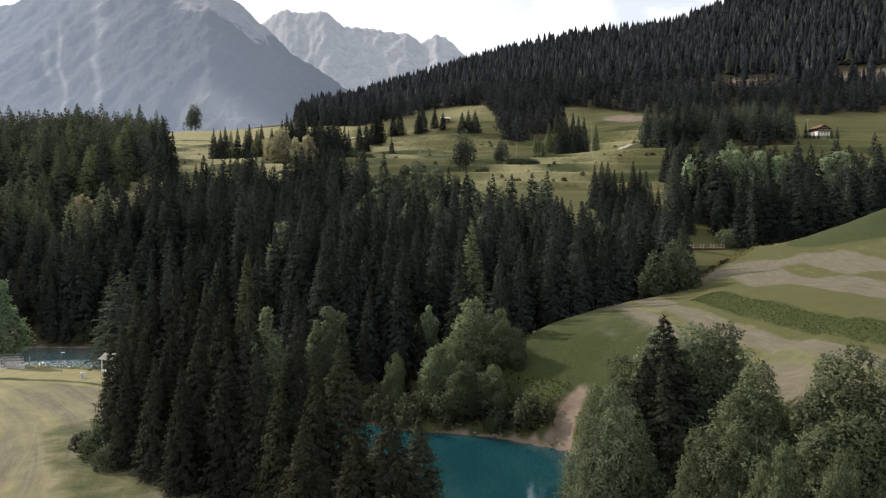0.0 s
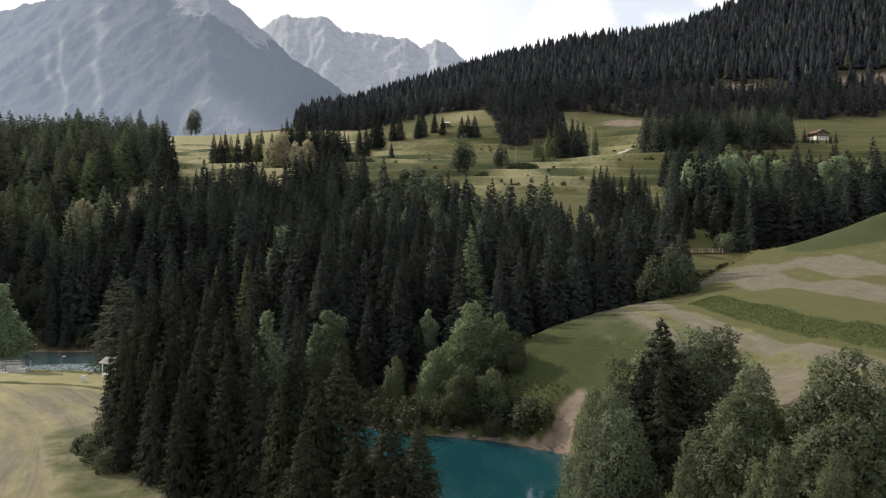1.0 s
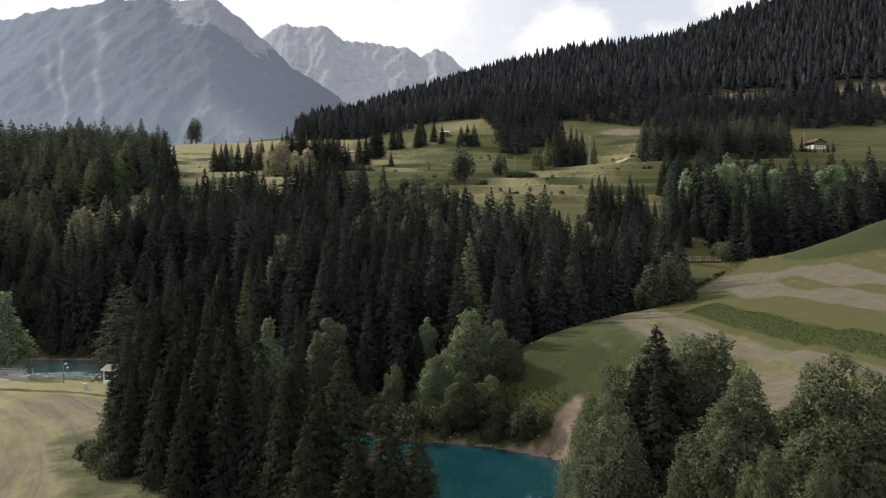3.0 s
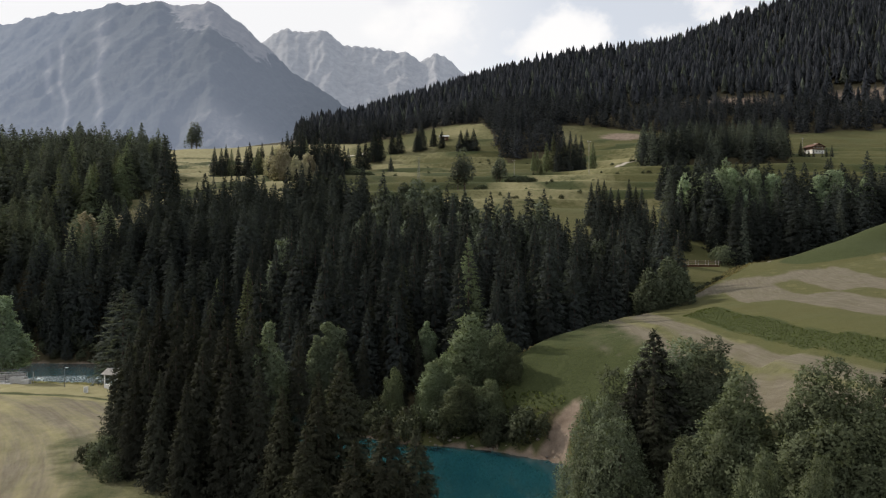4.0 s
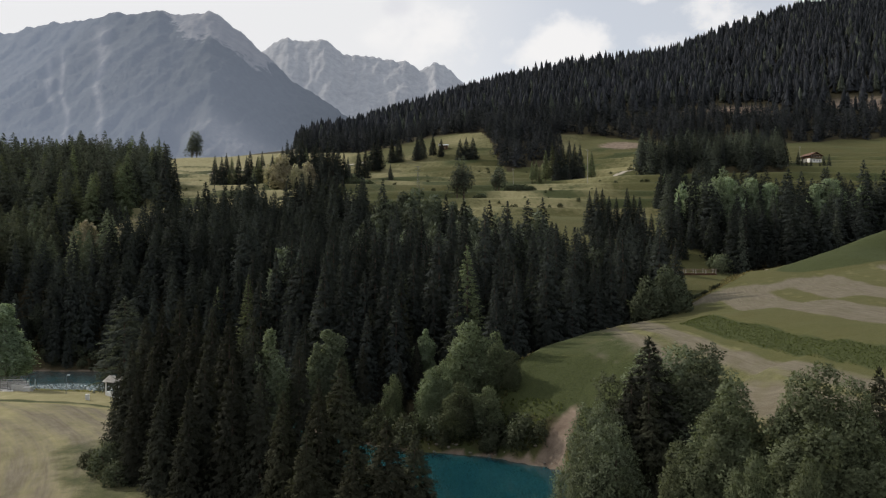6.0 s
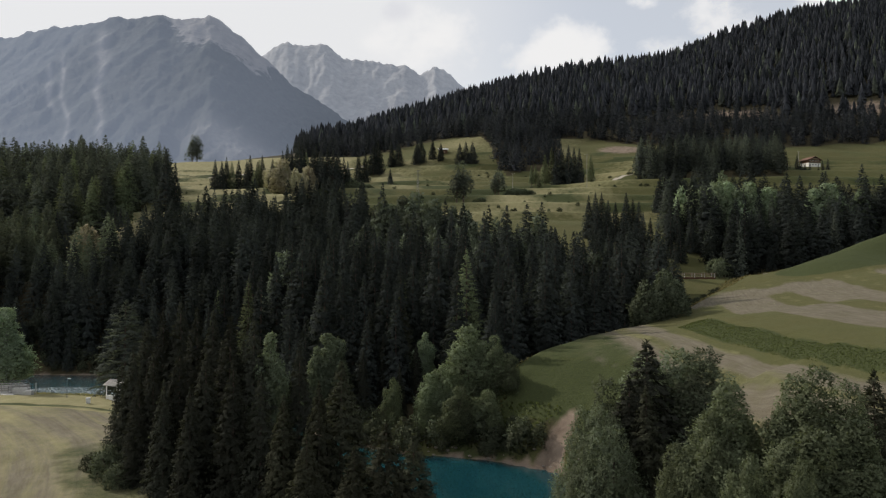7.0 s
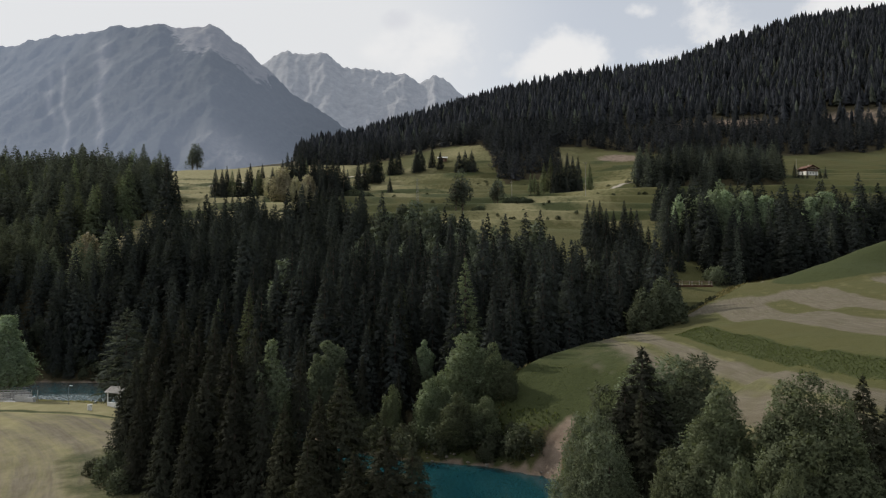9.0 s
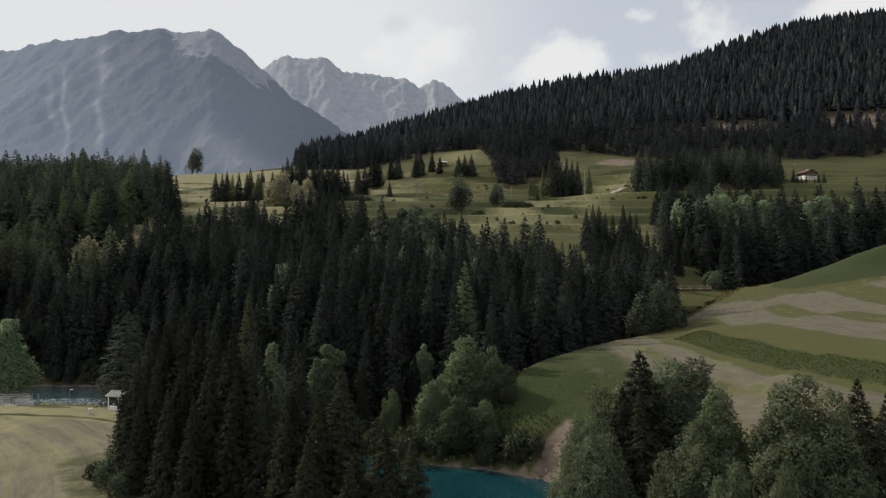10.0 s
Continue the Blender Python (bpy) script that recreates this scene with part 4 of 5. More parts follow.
plant_top(ALDER_POOL, 0.005, -0.150, 117, "rounded grey-green alder by the pool", "alder", G_FAR, 0.9, 2)
plant_top(ALDER_POOL, 0.106, -0.135, 117, "rounded grey-green alder by the pool", "alder", G_FAR, 1.25, 2)
plant_top(ALDER_POOL, 0.03, -0.185, 111.5, "low spreading alder overhanging the pool", "alder", G_FAR, 1.5, 1)
plant_top(ALDER_POOL, 0.072, -0.19, 112, "low spreading alder overhanging the pool", "alder", G_FAR, 1.5, 2)
plant_top(ALDER_POOL, -0.012, -0.165, 116, "rounded grey-green alder by the pool", "alder", G_FAR, 1.2, 0)
for b, s, d, w in ((-0.105, -0.072, 138, 1.2), (-0.130, -0.088, 136, 1.1), (-0.052, -0.068, 141, 1.1), (-0.085, -0.11, 130, 1.0),
                   (-0.035, -0.12, 131, 1.0), (-0.115, -0.13, 127, 0.9), (-0.06, -0.15, 124, 0.8), (-0.2, -0.1, 140, 1.0)):
    plant_top(SPRUCE_FINE, b, s, d, SPRUCE + " on the far river bank", "spruce", G_FAR, w)

# right bank, below the field
plant_top(SPRUCE_FINE, 0.325, -0.117, 77, "dark spruce standing among leafy trees", "spruce", G_FIELD, 1.7, 1)
plant_top(SPRUCE_FINE, 0.298, -0.175, 75, SPRUCE + " among leafy trees", "spruce", G_FIELD, 1.3, 1)
plant_top(SPRUCE_FINE, 0.325, -0.19, 73, SPRUCE + " among leafy trees", "spruce", G_FIELD, 1.1, 2)
for b, s, d, w, k in ((0.395, -0.125, 79, 1.25, 0), (0.36, -0.128, 81, 1.3, 1), (0.275, -0.172, 78, 0.95, 0), (0.245, -0.215, 75, 0.8, 1), (0.235, -0.27, 70, 0.8, 0), (0.27, -0.25, 70, 0.9, 1)):
    plant_top(WILLOW_FINE, b, s, d, "grey-green leafy willow below the hay field", "willow", G_FIELD, w, k)
for b, s, d, w, k in ((0.462, -0.180, 58, 1.05, 0), (0.435, -0.235, 57, 1.0, 1), (0.385, -0.285, 58, 0.9, 2), (0.605, -0.158, 54, 1.15, 1), (0.64, -0.18, 55, 1.0, 2), (0.57, -0.172, 56, 1.0, 0),
                      (0.55, -0.225, 55, 0.75, 0), (0.50, -0.30, 50, 0.7, 2), (0.66, -0.25, 52, 0.8, 0), (0.58, -0.31, 47, 0.7, 2)):
    plant_top(ALDER_FINE, b, s, d, "leafy green alder on the near bank", "alder", G_FIELD, w, k)
for b, s, d, w in ((0.695, -0.168, 56, 1.3), (0.74, -0.19, 58, 1.2), (0.80, -0.16, 62, 1.1), (0.67, -0.27, 52, 1.1)):
    plant_top(SPRUCE_FINE, b, s, d, SPRUCE + " at the edge of the leafy trees", "spruce", G_FIELD, w)

# solitary and grouped trees on the upper meadow
G_MEADOW = "trees on the upper meadow"
for b, base, top, d, w in ((-0.075, 0.113, 0.141, 470, 1.1), (-0.063, 0.165, 0.182, 575, 1.4), (-0.073, 0.165, 0.18, 573, 1.2),
                           (-0.030, 0.163, 0.189, 575, 1.5), (-0.036, 0.163, 0.18, 573, 1.3), (-0.012, 0.168, 0.185, 580, 1.2), (0.028, 0.15, 0.178, 556, 1.6), (0.037, 0.15, 0.18, 558, 1.6), (0.047, 0.15, 0.18, 555, 1.7), (-0.1, 0.15, 0.175, 545, 1.7), (-0.093, 0.15, 0.18, 548, 1.6), (0.0, 0.15, 0.178, 570, 1.5),
                           (0.034, 0.1, 0.155, 370, 1.25), (0.024, 0.1, 0.145, 368, 1.2), (0.086, 0.1, 0.141, 390, 1.5), (0.081, 0.1, 0.132, 388, 1.3)):
    x, y, z = to_top(b, top, d)
    plant(SPRUCE_MID if d > 450 else PINE_AIRY, x, y, max(z - height(x, y), 9.0), "solitary dark conifer on the upper meadow", "conifer", G_MEADOW, w)
for b, top, d, w in ((-0.368, 0.178, 640, 1.5), (-0.361, 0.176, 642, 1.3)):
    x, y, z = to_top(b, top, d)
    plant(PINE_AIRY, x, y, 28.5, "tall lone pine on the sunny meadow", "pine", G_MEADOW, w * 0.8)
for b, d, h, n in ((0.108, 386, 5.0, 5), (0.120, 386, 4.5, 4), (0.130, 385, 3.6, 3), (0.060, 372, 3.5, 2), (-0.128, 432, 7, 4), (-0.118, 430, 6, 3), (0.135, 420, 2.5, 1), (0.100, 384, 4.0, 1), (0.114, 384, 4.6, 1), (0.125, 383, 4.2, 1), (0.135, 384, 3.2, 1), (0.05, 370, 2.6, 1), (-0.135, 428, 6, 1), (-0.108, 432, 5, 1)):
    plant(BUSH_PALE, b * d, d, h, "rounded grey-green shrub on the meadow", "shrub", "meadow shrubs", 1.3)
plant(BUSH_PALE, 96.0, 229.5, 7.2, "rounded pale green shrub beside the bridge", "shrub", "", 1.0)
for b, d, h, k in ((-0.335, 430, 19, 0), (-0.325, 428, 18, 0), (-0.318, 432, 20, 0), (-0.31, 430, 16, 1), (-0.288, 440, 16, 0), (-0.272, 440, 17, 0), (-0.265, 445, 20, 0), (-0.258, 440, 15, 2),
                   (-0.243, 405, 15, 2), (-0.235, 400, 16, 2), (-0.222, 410, 22, 0), (-0.21, 408, 23, 0), (-0.2, 400, 14, 2), (-0.19, 420, 22, 0), (-0.178, 412, 20, 0), (-0.17, 425, 18, 0), (-0.195, 398, 12, 2),
                   (-0.152, 430, 22, 0), (-0.144, 428, 20, 0), (-0.138, 432, 18, 0), (-0.122, 500, 20, 0), (-0.112, 505, 22, 0), (-0.16, 520, 20, 0), (-0.18, 525, 18, 0), (-0.2, 520, 20, 0), (-0.22, 540, 20, 0),
                   (-0.25, 402, 15, 0), (-0.228, 398, 13, 2), (-0.215, 395, 14, 2), (-0.205, 392, 12, 2), (-0.198, 390, 11, 2), (-0.235, 415, 21, 0), (-0.228, 420, 24, 0), (-0.215, 420, 24, 0), (-0.205, 418, 25, 0), (-0.2, 422, 22, 1), (-0.185, 425, 24, 0), (-0.175, 405, 20, 0), (-0.168, 408, 21, 0), (-0.16, 405, 19, 0), (-0.155, 410, 18, 0), (-0.165, 440, 20, 2),
                   (-0.3, 432, 20, 0), (-0.283, 436, 19, 0), (-0.277, 430, 14, 1), (-0.27, 428, 16, 1),
                   (-0.215, 276, 22, 0), (-0.205, 272, 24, 0), (-0.195, 276, 26, 0), (-0.185, 270, 25, 0), (-0.175, 274, 26, 0), (-0.165, 272, 25, 0), (-0.155, 270, 26, 0), (-0.146, 272, 24, 0), (-0.14, 264, 21, 0), (-0.29, 292, 19, 0), (-0.28, 290, 18, 0), (-0.298, 288, 17, 0),
                   (0.155, 460, 20, 1), (0.165, 455, 22, 1), (0.172, 450, 21, 0), (0.18, 452, 22, 0), (0.19, 450, 23, 0), (0.198, 455, 22, 0), (0.206, 452, 20, 0), (0.223, 455, 20, 1), (0.135, 445, 12, 1), (0.146, 440, 11, 1), (0.141, 448, 13, 1),
                   (0.335, 324, 20, 0), (0.327, 326, 17, 0), (0.322, 330, 14, 0),
                   (0.222, 270, 19, 0), (0.232, 268, 18, 0), (0.241, 270, 19, 0), (0.251, 266, 17, 0), (0.262, 262, 15, 0), (0.278, 262, 18, 0), (0.288, 266, 18, 0), (0.297, 258, 16, 0), (0.25, 250, 17, 0), (0.235, 248, 17, 0), (0.275, 246, 17, 0), (0.29, 240, 15, 0),
                   (-0.62, 247, 17, 1), (-0.605, 249, 19.5, 1), (-0.585, 250, 19, 1), (-0.572, 246, 18, 0), (-0.636, 246, 17, 1), (-0.594, 240, 17, 1), (-0.61, 238, 16, 1), (-0.628, 236, 15, 1), (-0.578, 236, 15, 1), (-0.645, 238, 17, 1), (-0.56, 244, 14, 0), (-0.485, 255, 18, 0), (-0.478, 250, 16, 0), (-0.523, 246, 13, 2), (-0.50, 246, 14, 0), (-0.44, 262, 16, 0), (-0.43, 255, 15, 0), (-0.455, 248, 13, 2),
                   (0.312, 205, 15, 0), (0.325, 208, 18, 0), (0.335, 200, 18, 0), (0.315, 238, 17, 0), (0.304, 243, 16, 0), (0.324, 230, 15, 0), (0.345, 246, 17, 0), (0.36, 240, 15, 0)):
    # far-left larches become pines with sunlight tinted into the needles
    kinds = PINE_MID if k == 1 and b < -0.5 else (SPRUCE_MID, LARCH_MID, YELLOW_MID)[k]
    lab = (SPRUCE + " at the meadow's edge", "light green larch or pine at the meadow's edge", "rounded yellowing birch at the meadow's edge")[k]
    plant(kinds, b * d, d, h * float(rng.uniform(0.9, 1.1)) * (1.15 if d > 380 else 1.22 if b < -0.4 else 1.0), lab, ("spruce", "larch", "birch")[k], G_MEADOW, 1.1)

plant_top(SPRUCE_MID, -0.409, 0.171, 318, "tall dark spruce at the end of the wood", "spruce", G_MEADOW, 0.95, 1)
plant_top(SPRUCE_MID, -0.395, 0.15, 322, "dark spruce at the end of the wood", "spruce", G_MEADOW, 0.9, 2)

# pale trees and tall spruces standing out of the wood beside the bridge
for b, d, h in ((0.405, 268, 24), (0.418, 262, 25), (0.43, 268, 24), (0.442, 264, 22), (0.465, 266, 24), (0.49, 264, 22), (0.385, 272, 20), (0.56, 258, 22), (0.585, 258, 24), (0.6, 254, 21), (0.63, 256, 22), (0.37, 268, 15)):
    plant(PALE_MID, b * d, d, h, "sunlit pale green birch in the mixed wood", "birch", "trees beside the bridge", 1.05)
for b, d, h in ((0.457, 232, 24), (0.446, 237, 19), (0.345, 268, 20), (0.355, 262, 18), (0.5, 240, 20), (0.53, 244, 22), (0.57, 244, 18), (0.61, 248, 20), (0.4, 246, 12), (0.375, 250, 14), (0.64, 246, 19), (0.48, 246, 18)):
    plant(SPRUCE_MID, b * d, d, h, "tall dark spruce at the edge of the mixed wood", "spruce", "trees beside the bridge", 1.1)

# riverside broadleaves at the foot of the forest, and the big tree at the jetty
plant_top(BIRCH_FINE, -0.654, -0.066, 149, "large sunlit silvery leafy tree beside the river intake", "birch", "", 1.6, 1)
for b, d, h in ((-0.60, 203, 9), (-0.585, 200, 7), (-0.56, 201, 8), (-0.62, 200, 8), (-0.54, 199, 10)):
    plant(LEAFY_MID, b * d, d, h, "dark leafy alder at the water's edge", "alder", "alders at the water's edge", 1.0)
for x, y, h in ((56, 164, 13), (50, 160, 12), (60, 170, 10), (62, 176, 3), (66, 178, 2.5)):
    plant(EDGE_MID, x, y, h, "rounded dark leafy tree at the forest edge", "alder", "trees at the forest edge", 1.0)
for x, y, h in ((70, 195, 2.2), (74, 198, 1.8), (66, 188, 2.6), (80, 202, 1.6), (84, 205, 2.0), (62, 182, 2.4), (72, 191, 1.5), (87, 209, 1.4), (77, 199.5, 1.5), (68, 192, 1.8)):
    plant(BUSH, x, y, h, "low dark shrub below the bridge", "shrub", "shrubs below the bridge", 1.2)
for x, y, h in ((-2, 262, 17), (-9, 258, 20), (-15, 262, 18), (-20, 262, 15), (5, 258, 15), (10, 254, 13), (-5, 252, 16)):
    plant(LEAFY_MID, x, y, h, "broad leafy tree at the forest's upper edge", "alder", "trees at the forest edge", 1.15)


def scatter(seed, x0, x1, y0, y1, gap):
    """Jittered places gap apart over a rectangle."""
    r = np.random.default_rng(seed)
    gx, gy = np.meshgrid(np.arange(x0, x1, gap), np.arange(y0, y1, gap * 0.9))
    gx = gx + gap * 0.5 * (np.arange(gx.shape[0]) % 2)[:, None]
    p = np.stack([gx, gy], -1).reshape(-1, 2) + r.uniform(-0.42, 0.42, (gx.size, 2)) * gap
    return p


def clear_of(p):
    t = np.array(taken)
    d = np.hypot(p[:, None, 0] - t[None, :, 0], p[:, None, 1] - t[None, :, 1])
    return (d > t[None, :, 2]).all(1)


def stuff_trees(name, label, kinds, places, tall, wide, material, category="forest"):
    """Many trees as one object: template meshes repeated over the places, each tree with a tone of its own."""
    r = np.random.default_rng(len(places))
    vs, fs, ns, ts, k = [], [], [], [], 0
    pick = r.integers(len(kinds), size=len(places))
    z = land(places[:, 0], places[:, 1])[0]
    for i, (v, f, nv) in enumerate(kinds):
        m = pick == i
        n = int(m.sum())
        if not n:
            continue
        a, s = r.uniform(0, 6.28, n), tall[m] / v[:, 2].max()
        w = s * wide * r.uniform(0.85, 1.2, n)
        c, d = np.cos(a)[:, None], np.sin(a)[:, None]
        x = (v[None, :, 0] * c - v[None, :, 1] * d) * w[:, None] + places[m, 0][:, None]
        y = (v[None, :, 0] * d + v[None, :, 1] * c) * w[:, None] + places[m, 1][:, None]
        h = v[None, :, 2] * s[:, None] + z[m][:, None]
        vs.append(np.stack([x, y, h], -1).reshape(-1, 3))
        ns.append(np.stack([nv[None, :, 0] * c - nv[None, :, 1] * d, nv[None, :, 0] * d + nv[None, :, 1] * c, nv[None, :, 2] + 0 * c], -1).reshape(-1, 3))
        ts.append(np.repeat(r.uniform(0, 1, n), len(v)))
        fs.append((f[None] + (np.arange(n) * len(v))[:, None, None]).reshape(-1, f.shape[1]) + k)
        k += n * len(v)
    me = mesh_of(name, np.concatenate(vs), np.concatenate(fs), material, normals=np.concatenate(ns))
    layer = me.attributes.new("tone", "FLOAT", "POINT")
    layer.data.foreach_set("value", np.concatenate(ts).astype(np.float32))
    return tagged(new(name, me), label, category, kind="stuff")


def far_conifer(seed, tiers=6, points=6):
    """Ragged stacked tiers of boughs for a distant spruce."""
    r = np.random.default_rng(seed)
    vs, fs, ns = [], [], []
    for i in range(tiers):
        f = i / tiers
        z1 = min(20 * (0.10 + 0.9 * (f + 1.7 / tiers)), 20)
        z0 = 20 * (0.04 + 0.86 * f)
        rad = 3.3 * (1 - f) ** 0.85 + 0.15
        for j in range(points):
            a = (j + r.uniform(-0.3, 0.3)) * 2 * np.pi / points + i
            b = np.pi / points * 1.2
            k = rad * r.uniform(0.75, 1.2)
            o = len(vs)
            vs += [(0, 0, z1), (0.7 * k * np.cos(a - b), 0.7 * k * np.sin(a - b), z0 + 0.3 * (z1 - z0)),
                   (k * np.cos(a), k * np.sin(a), z0 + r.uniform(-0.9, 0.5)), (0.7 * k * np.cos(a + b), 0.7 * k * np.sin(a + b), z0 + 0.3 * (z1 - z0))]
            fs += [(o, o + 1, o + 2), (o, o + 2, o + 3)]
            for up, q in ((0.9, 0), (0.4, -b), (0.0, 0), (0.4, b)):
                n = np.array([np.cos(a + q), np.sin(a + q), up]) + r.normal(0, 0.15, 3)
                ns.append(n / np.linalg.norm(n))
    return np.array(vs), np.array(fs), np.array(ns)


# forest on the slope above the river: the nearest trees as things, the rest as one wood
p = scatter(5, -262, 74, 112, 312, 6.3)
z, shore, s_rim, side = land(p[:, 0], p[:, 1])
slope_w = in_woods(p[:, 0], p[:, 1])[0] & (side > 0) & (shore > 1.5) & (s_rim < -6) & clear_of(p)
slope_w &= ~((p[:, 0] > 72) & (p[:, 1] < 236))
slope_w &= (np.abs(p[:, 0] / p[:, 1]) < 0.80) & (p[:, 1] > 128)
p = p[slope_w]
order = np.argsort(p[:, 1] + 0.25 * np.abs(p[:, 0] + 10))
near_p, rest_p = p[order[:172]], p[order[172:]]
for x, y in near_p:
    leafy = rng.random()
    tall = float(np.clip(rng.normal(np.interp(y, [150, 230], [23.0, 18.5]), 4.5), 9, 31))
    if leafy < 0.05 and y > 150:
        plant(LEAFY_MID, x, y, tall * 0.85, "leafy tree among dark spruces on the slope", "tree", "forest on the slope", 0.9)
    elif leafy > 0.975:
        plant(LARCH_MID, x, y, tall, "light green larch among dark spruces", "larch", "forest on the slope", 1.0)
    else:
        plant(SPRUCE_MID, x, y, tall, SPRUCE + " on the forested slope", "spruce", "forest on the slope", 1.05)

SMALL = [spruce_crown(200 + i, 260, 3, 3.6 + 0.3 * i, spray=0.92, thin=0.6, droop=0.7) for i in range(4)]
TALL_FAR = [spruce_crown(210 + i, 180, 2, 3.2 + 0.25 * i, spray=1.1, thin=0.62) for i in range(4)]
HILL = [far_conifer(220 + i) for i in range(6)]
HILL_EDGE = [spruce_crown(226 + i, 90, 2, 3.2 + 0.3 * i, spray=1.35, thin=0.65) for i in range(3)]
SCRUB_FAR = [broad_crown(240 + i, 14, 11, 18, 700, 1.05, 0.05) for i in range(3)]
LEAFY_FAR = [broad_crown(230 + i, 14, 8, 22, 1500, 0.75, 0.1) for i in range(3)]


def wood(name, label, kinds, places, mean, spread, wide, material):
    t = np.clip(rng.normal(mean, spread, len(places)), mean * 0.5, mean * 1.35)
    return stuff_trees(name, label, kinds, places, t, wide, material)


light = (np.hypot((rest_p[:, 0] - 2) / 32, (rest_p[:, 1] - 225) / 38) < 1) & (rng.random(len(rest_p)) < 0.55)
# trees at the far left, their sunlight put into the needle colour
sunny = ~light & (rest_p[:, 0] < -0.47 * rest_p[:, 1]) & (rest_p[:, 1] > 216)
wood("forest", "conifers at the forest's end, tinted light green for sunlight", SMALL, rest_p[sunny], 19.0, 3.5, 1.2, SUN_TINTED)
wood("forest", "dense dark spruce forest on the slope above the river", SMALL, rest_p[~light & ~sunny], 19.0, 4.0, 1.08, NEEDLE)
wood("forest", "grey-green larches and birches in the forest's upper part", LEAFY_FAR, rest_p[light], 17.0, 2.4, 0.8, FOREST_LEAF)

p = scatter(6, -420, -120, 285, 470, 7.0)
left_w = in_woods(p[:, 0], p[:, 1])[1] & clear_of(p) & (np.abs(p[:, 0] / p[:, 1]) < 0.82)
p = p[left_w]
# haze and lit tops of this wood put into lighter needle colours
mixed = rng.random(len(p))
wood("forest", "dark spruce wood beside the sunny meadow", TALL_FAR, p[mixed > 0.6], 25, 4.6, 1.35, PINE)
wood("forest", "green pines in the spruce wood, tinted light for sun and haze", SMALL, p[(mixed <= 0.6) & (mixed > 0.15)], 25, 3.8, 1.3, PINE)
wood("forest", "light green larches in the spruce wood", SMALL, p[mixed <= 0.15], 24, 3.0, 1.2, LARCH)

p = scatter(7, 90, 340, 225, 345, 6.6)
right_w = in_woods(p[:, 0], p[:, 1])[2] & ~((p[:, 0] > 145) & (p[:, 1] > 285)) & (land(p[:, 0], p[:, 1])[2] < -3) & clear_of(p) & (p[:, 0] / p[:, 1] < 0.84)
p = p[right_w]
mixed = rng.random(len(p))
band = (p[:, 1] > 268) & (p[:, 1] < 325)
pale = (mixed < np.where(band, 0.09, 0.03))
feathery = ~pale & (rng.random(len(p)) < 0.16)
wood("forest", "mixed wood of dark spruces beside the bridge", SMALL, p[~pale & ~feathery], 20.5, 4.6, 1.25, NEEDLE)
wood("forest", "light green pines in the mixed wood", SMALL, p[feathery], 19, 3.0, 0.95, PINE)
wood("forest", "pale sunlit birches and larches in the mixed wood", LEAFY_FAR, p[pale], 20, 3.0, 0.8, BIRCH)

p = scatter(8, 115, 265, 415, 495, 6.6)
p = p[in_woods(p[:, 0], p[:, 1])[3] & clear_of(p)]
mixed = rng.random(len(p))
wood("forest", "compact dark spruce wood above the meadow", TALL_FAR, p[mixed > 0.45], 21, 3.4, 1.2, NEEDLE)
wood("forest", "lighter conifers in the compact wood above the meadow", TALL_FAR, p[mixed <= 0.45], 20, 3.4, 1.2, PINE)

p = scatter(9, -420, 1000, 500, 1420, 9.8)
ridge_y = 1010 + 0.33 * (p[:, 0] + 150)
p = p[in_woods(p[:, 0], p[:, 1])[4] & (p[:, 1] < ridge_y + 25) & (p[:, 0] / p[:, 1] < 0.76) & (p[:, 0] / p[:, 1] > -0.215)]
p = p[wander(p[:, 0], p[:, 1], 55, 21) < 0.62]
for cx, cy, rx, ry in CLEARINGS:
    inside = np.hypot((p[:, 0] - cx) / rx, (p[:, 1] - cy) / ry) < 1
    p = p[~inside | (rng.random(len(p)) < 0.12)]
edge_p, p = p[p[:, 1] < 705], p[p[:, 1] >= 705]
wood("forest", "tall spruces along the foot of the high ridge", HILL_EDGE, edge_p, 19, 4.6, 1.25, NEEDLE_HAZED)
odd = rng.random(len(p))
wood("forest", "dark spruce forest covering the high ridge", HILL, p[odd > 0.1], 20, 6.0, 1.45, NEEDLE_HAZED)
wood("forest", "scattered lighter pines on the forested ridge", HILL, p[odd <= 0.1], 19, 4.5, 1.4, PINE)

# scrub along the far water's edge, and low bushes on the terraces of the upper meadow
p = scatter(41, -262, 15, 96, 240, 3.0)
z, shore, s_rim, side = land(p[:, 0], p[:, 1])
p = p[(side > 0) & (shore > 0.6) & (shore < np.where(p[:, 0] > -12, 5.5, 8))]
wood("riverside_scrub", "dark leafy scrub along the far water's edge", SCRUB_FAR, p, 3.6, 1.1, 1.0, SCRUB)
p = scatter(42, -170, 140, 330, 560, 9.0)
p = p[(wander(p[:, 0], p[:, 1], 40, 12) > 0.15) & (rng.random(len(p)) < 0.25)]
wood("meadow_scrub", "low scattered bushes on the meadow terraces", SCRUB_FAR, p, 1.7, 0.6, 1.6, SCRUB)


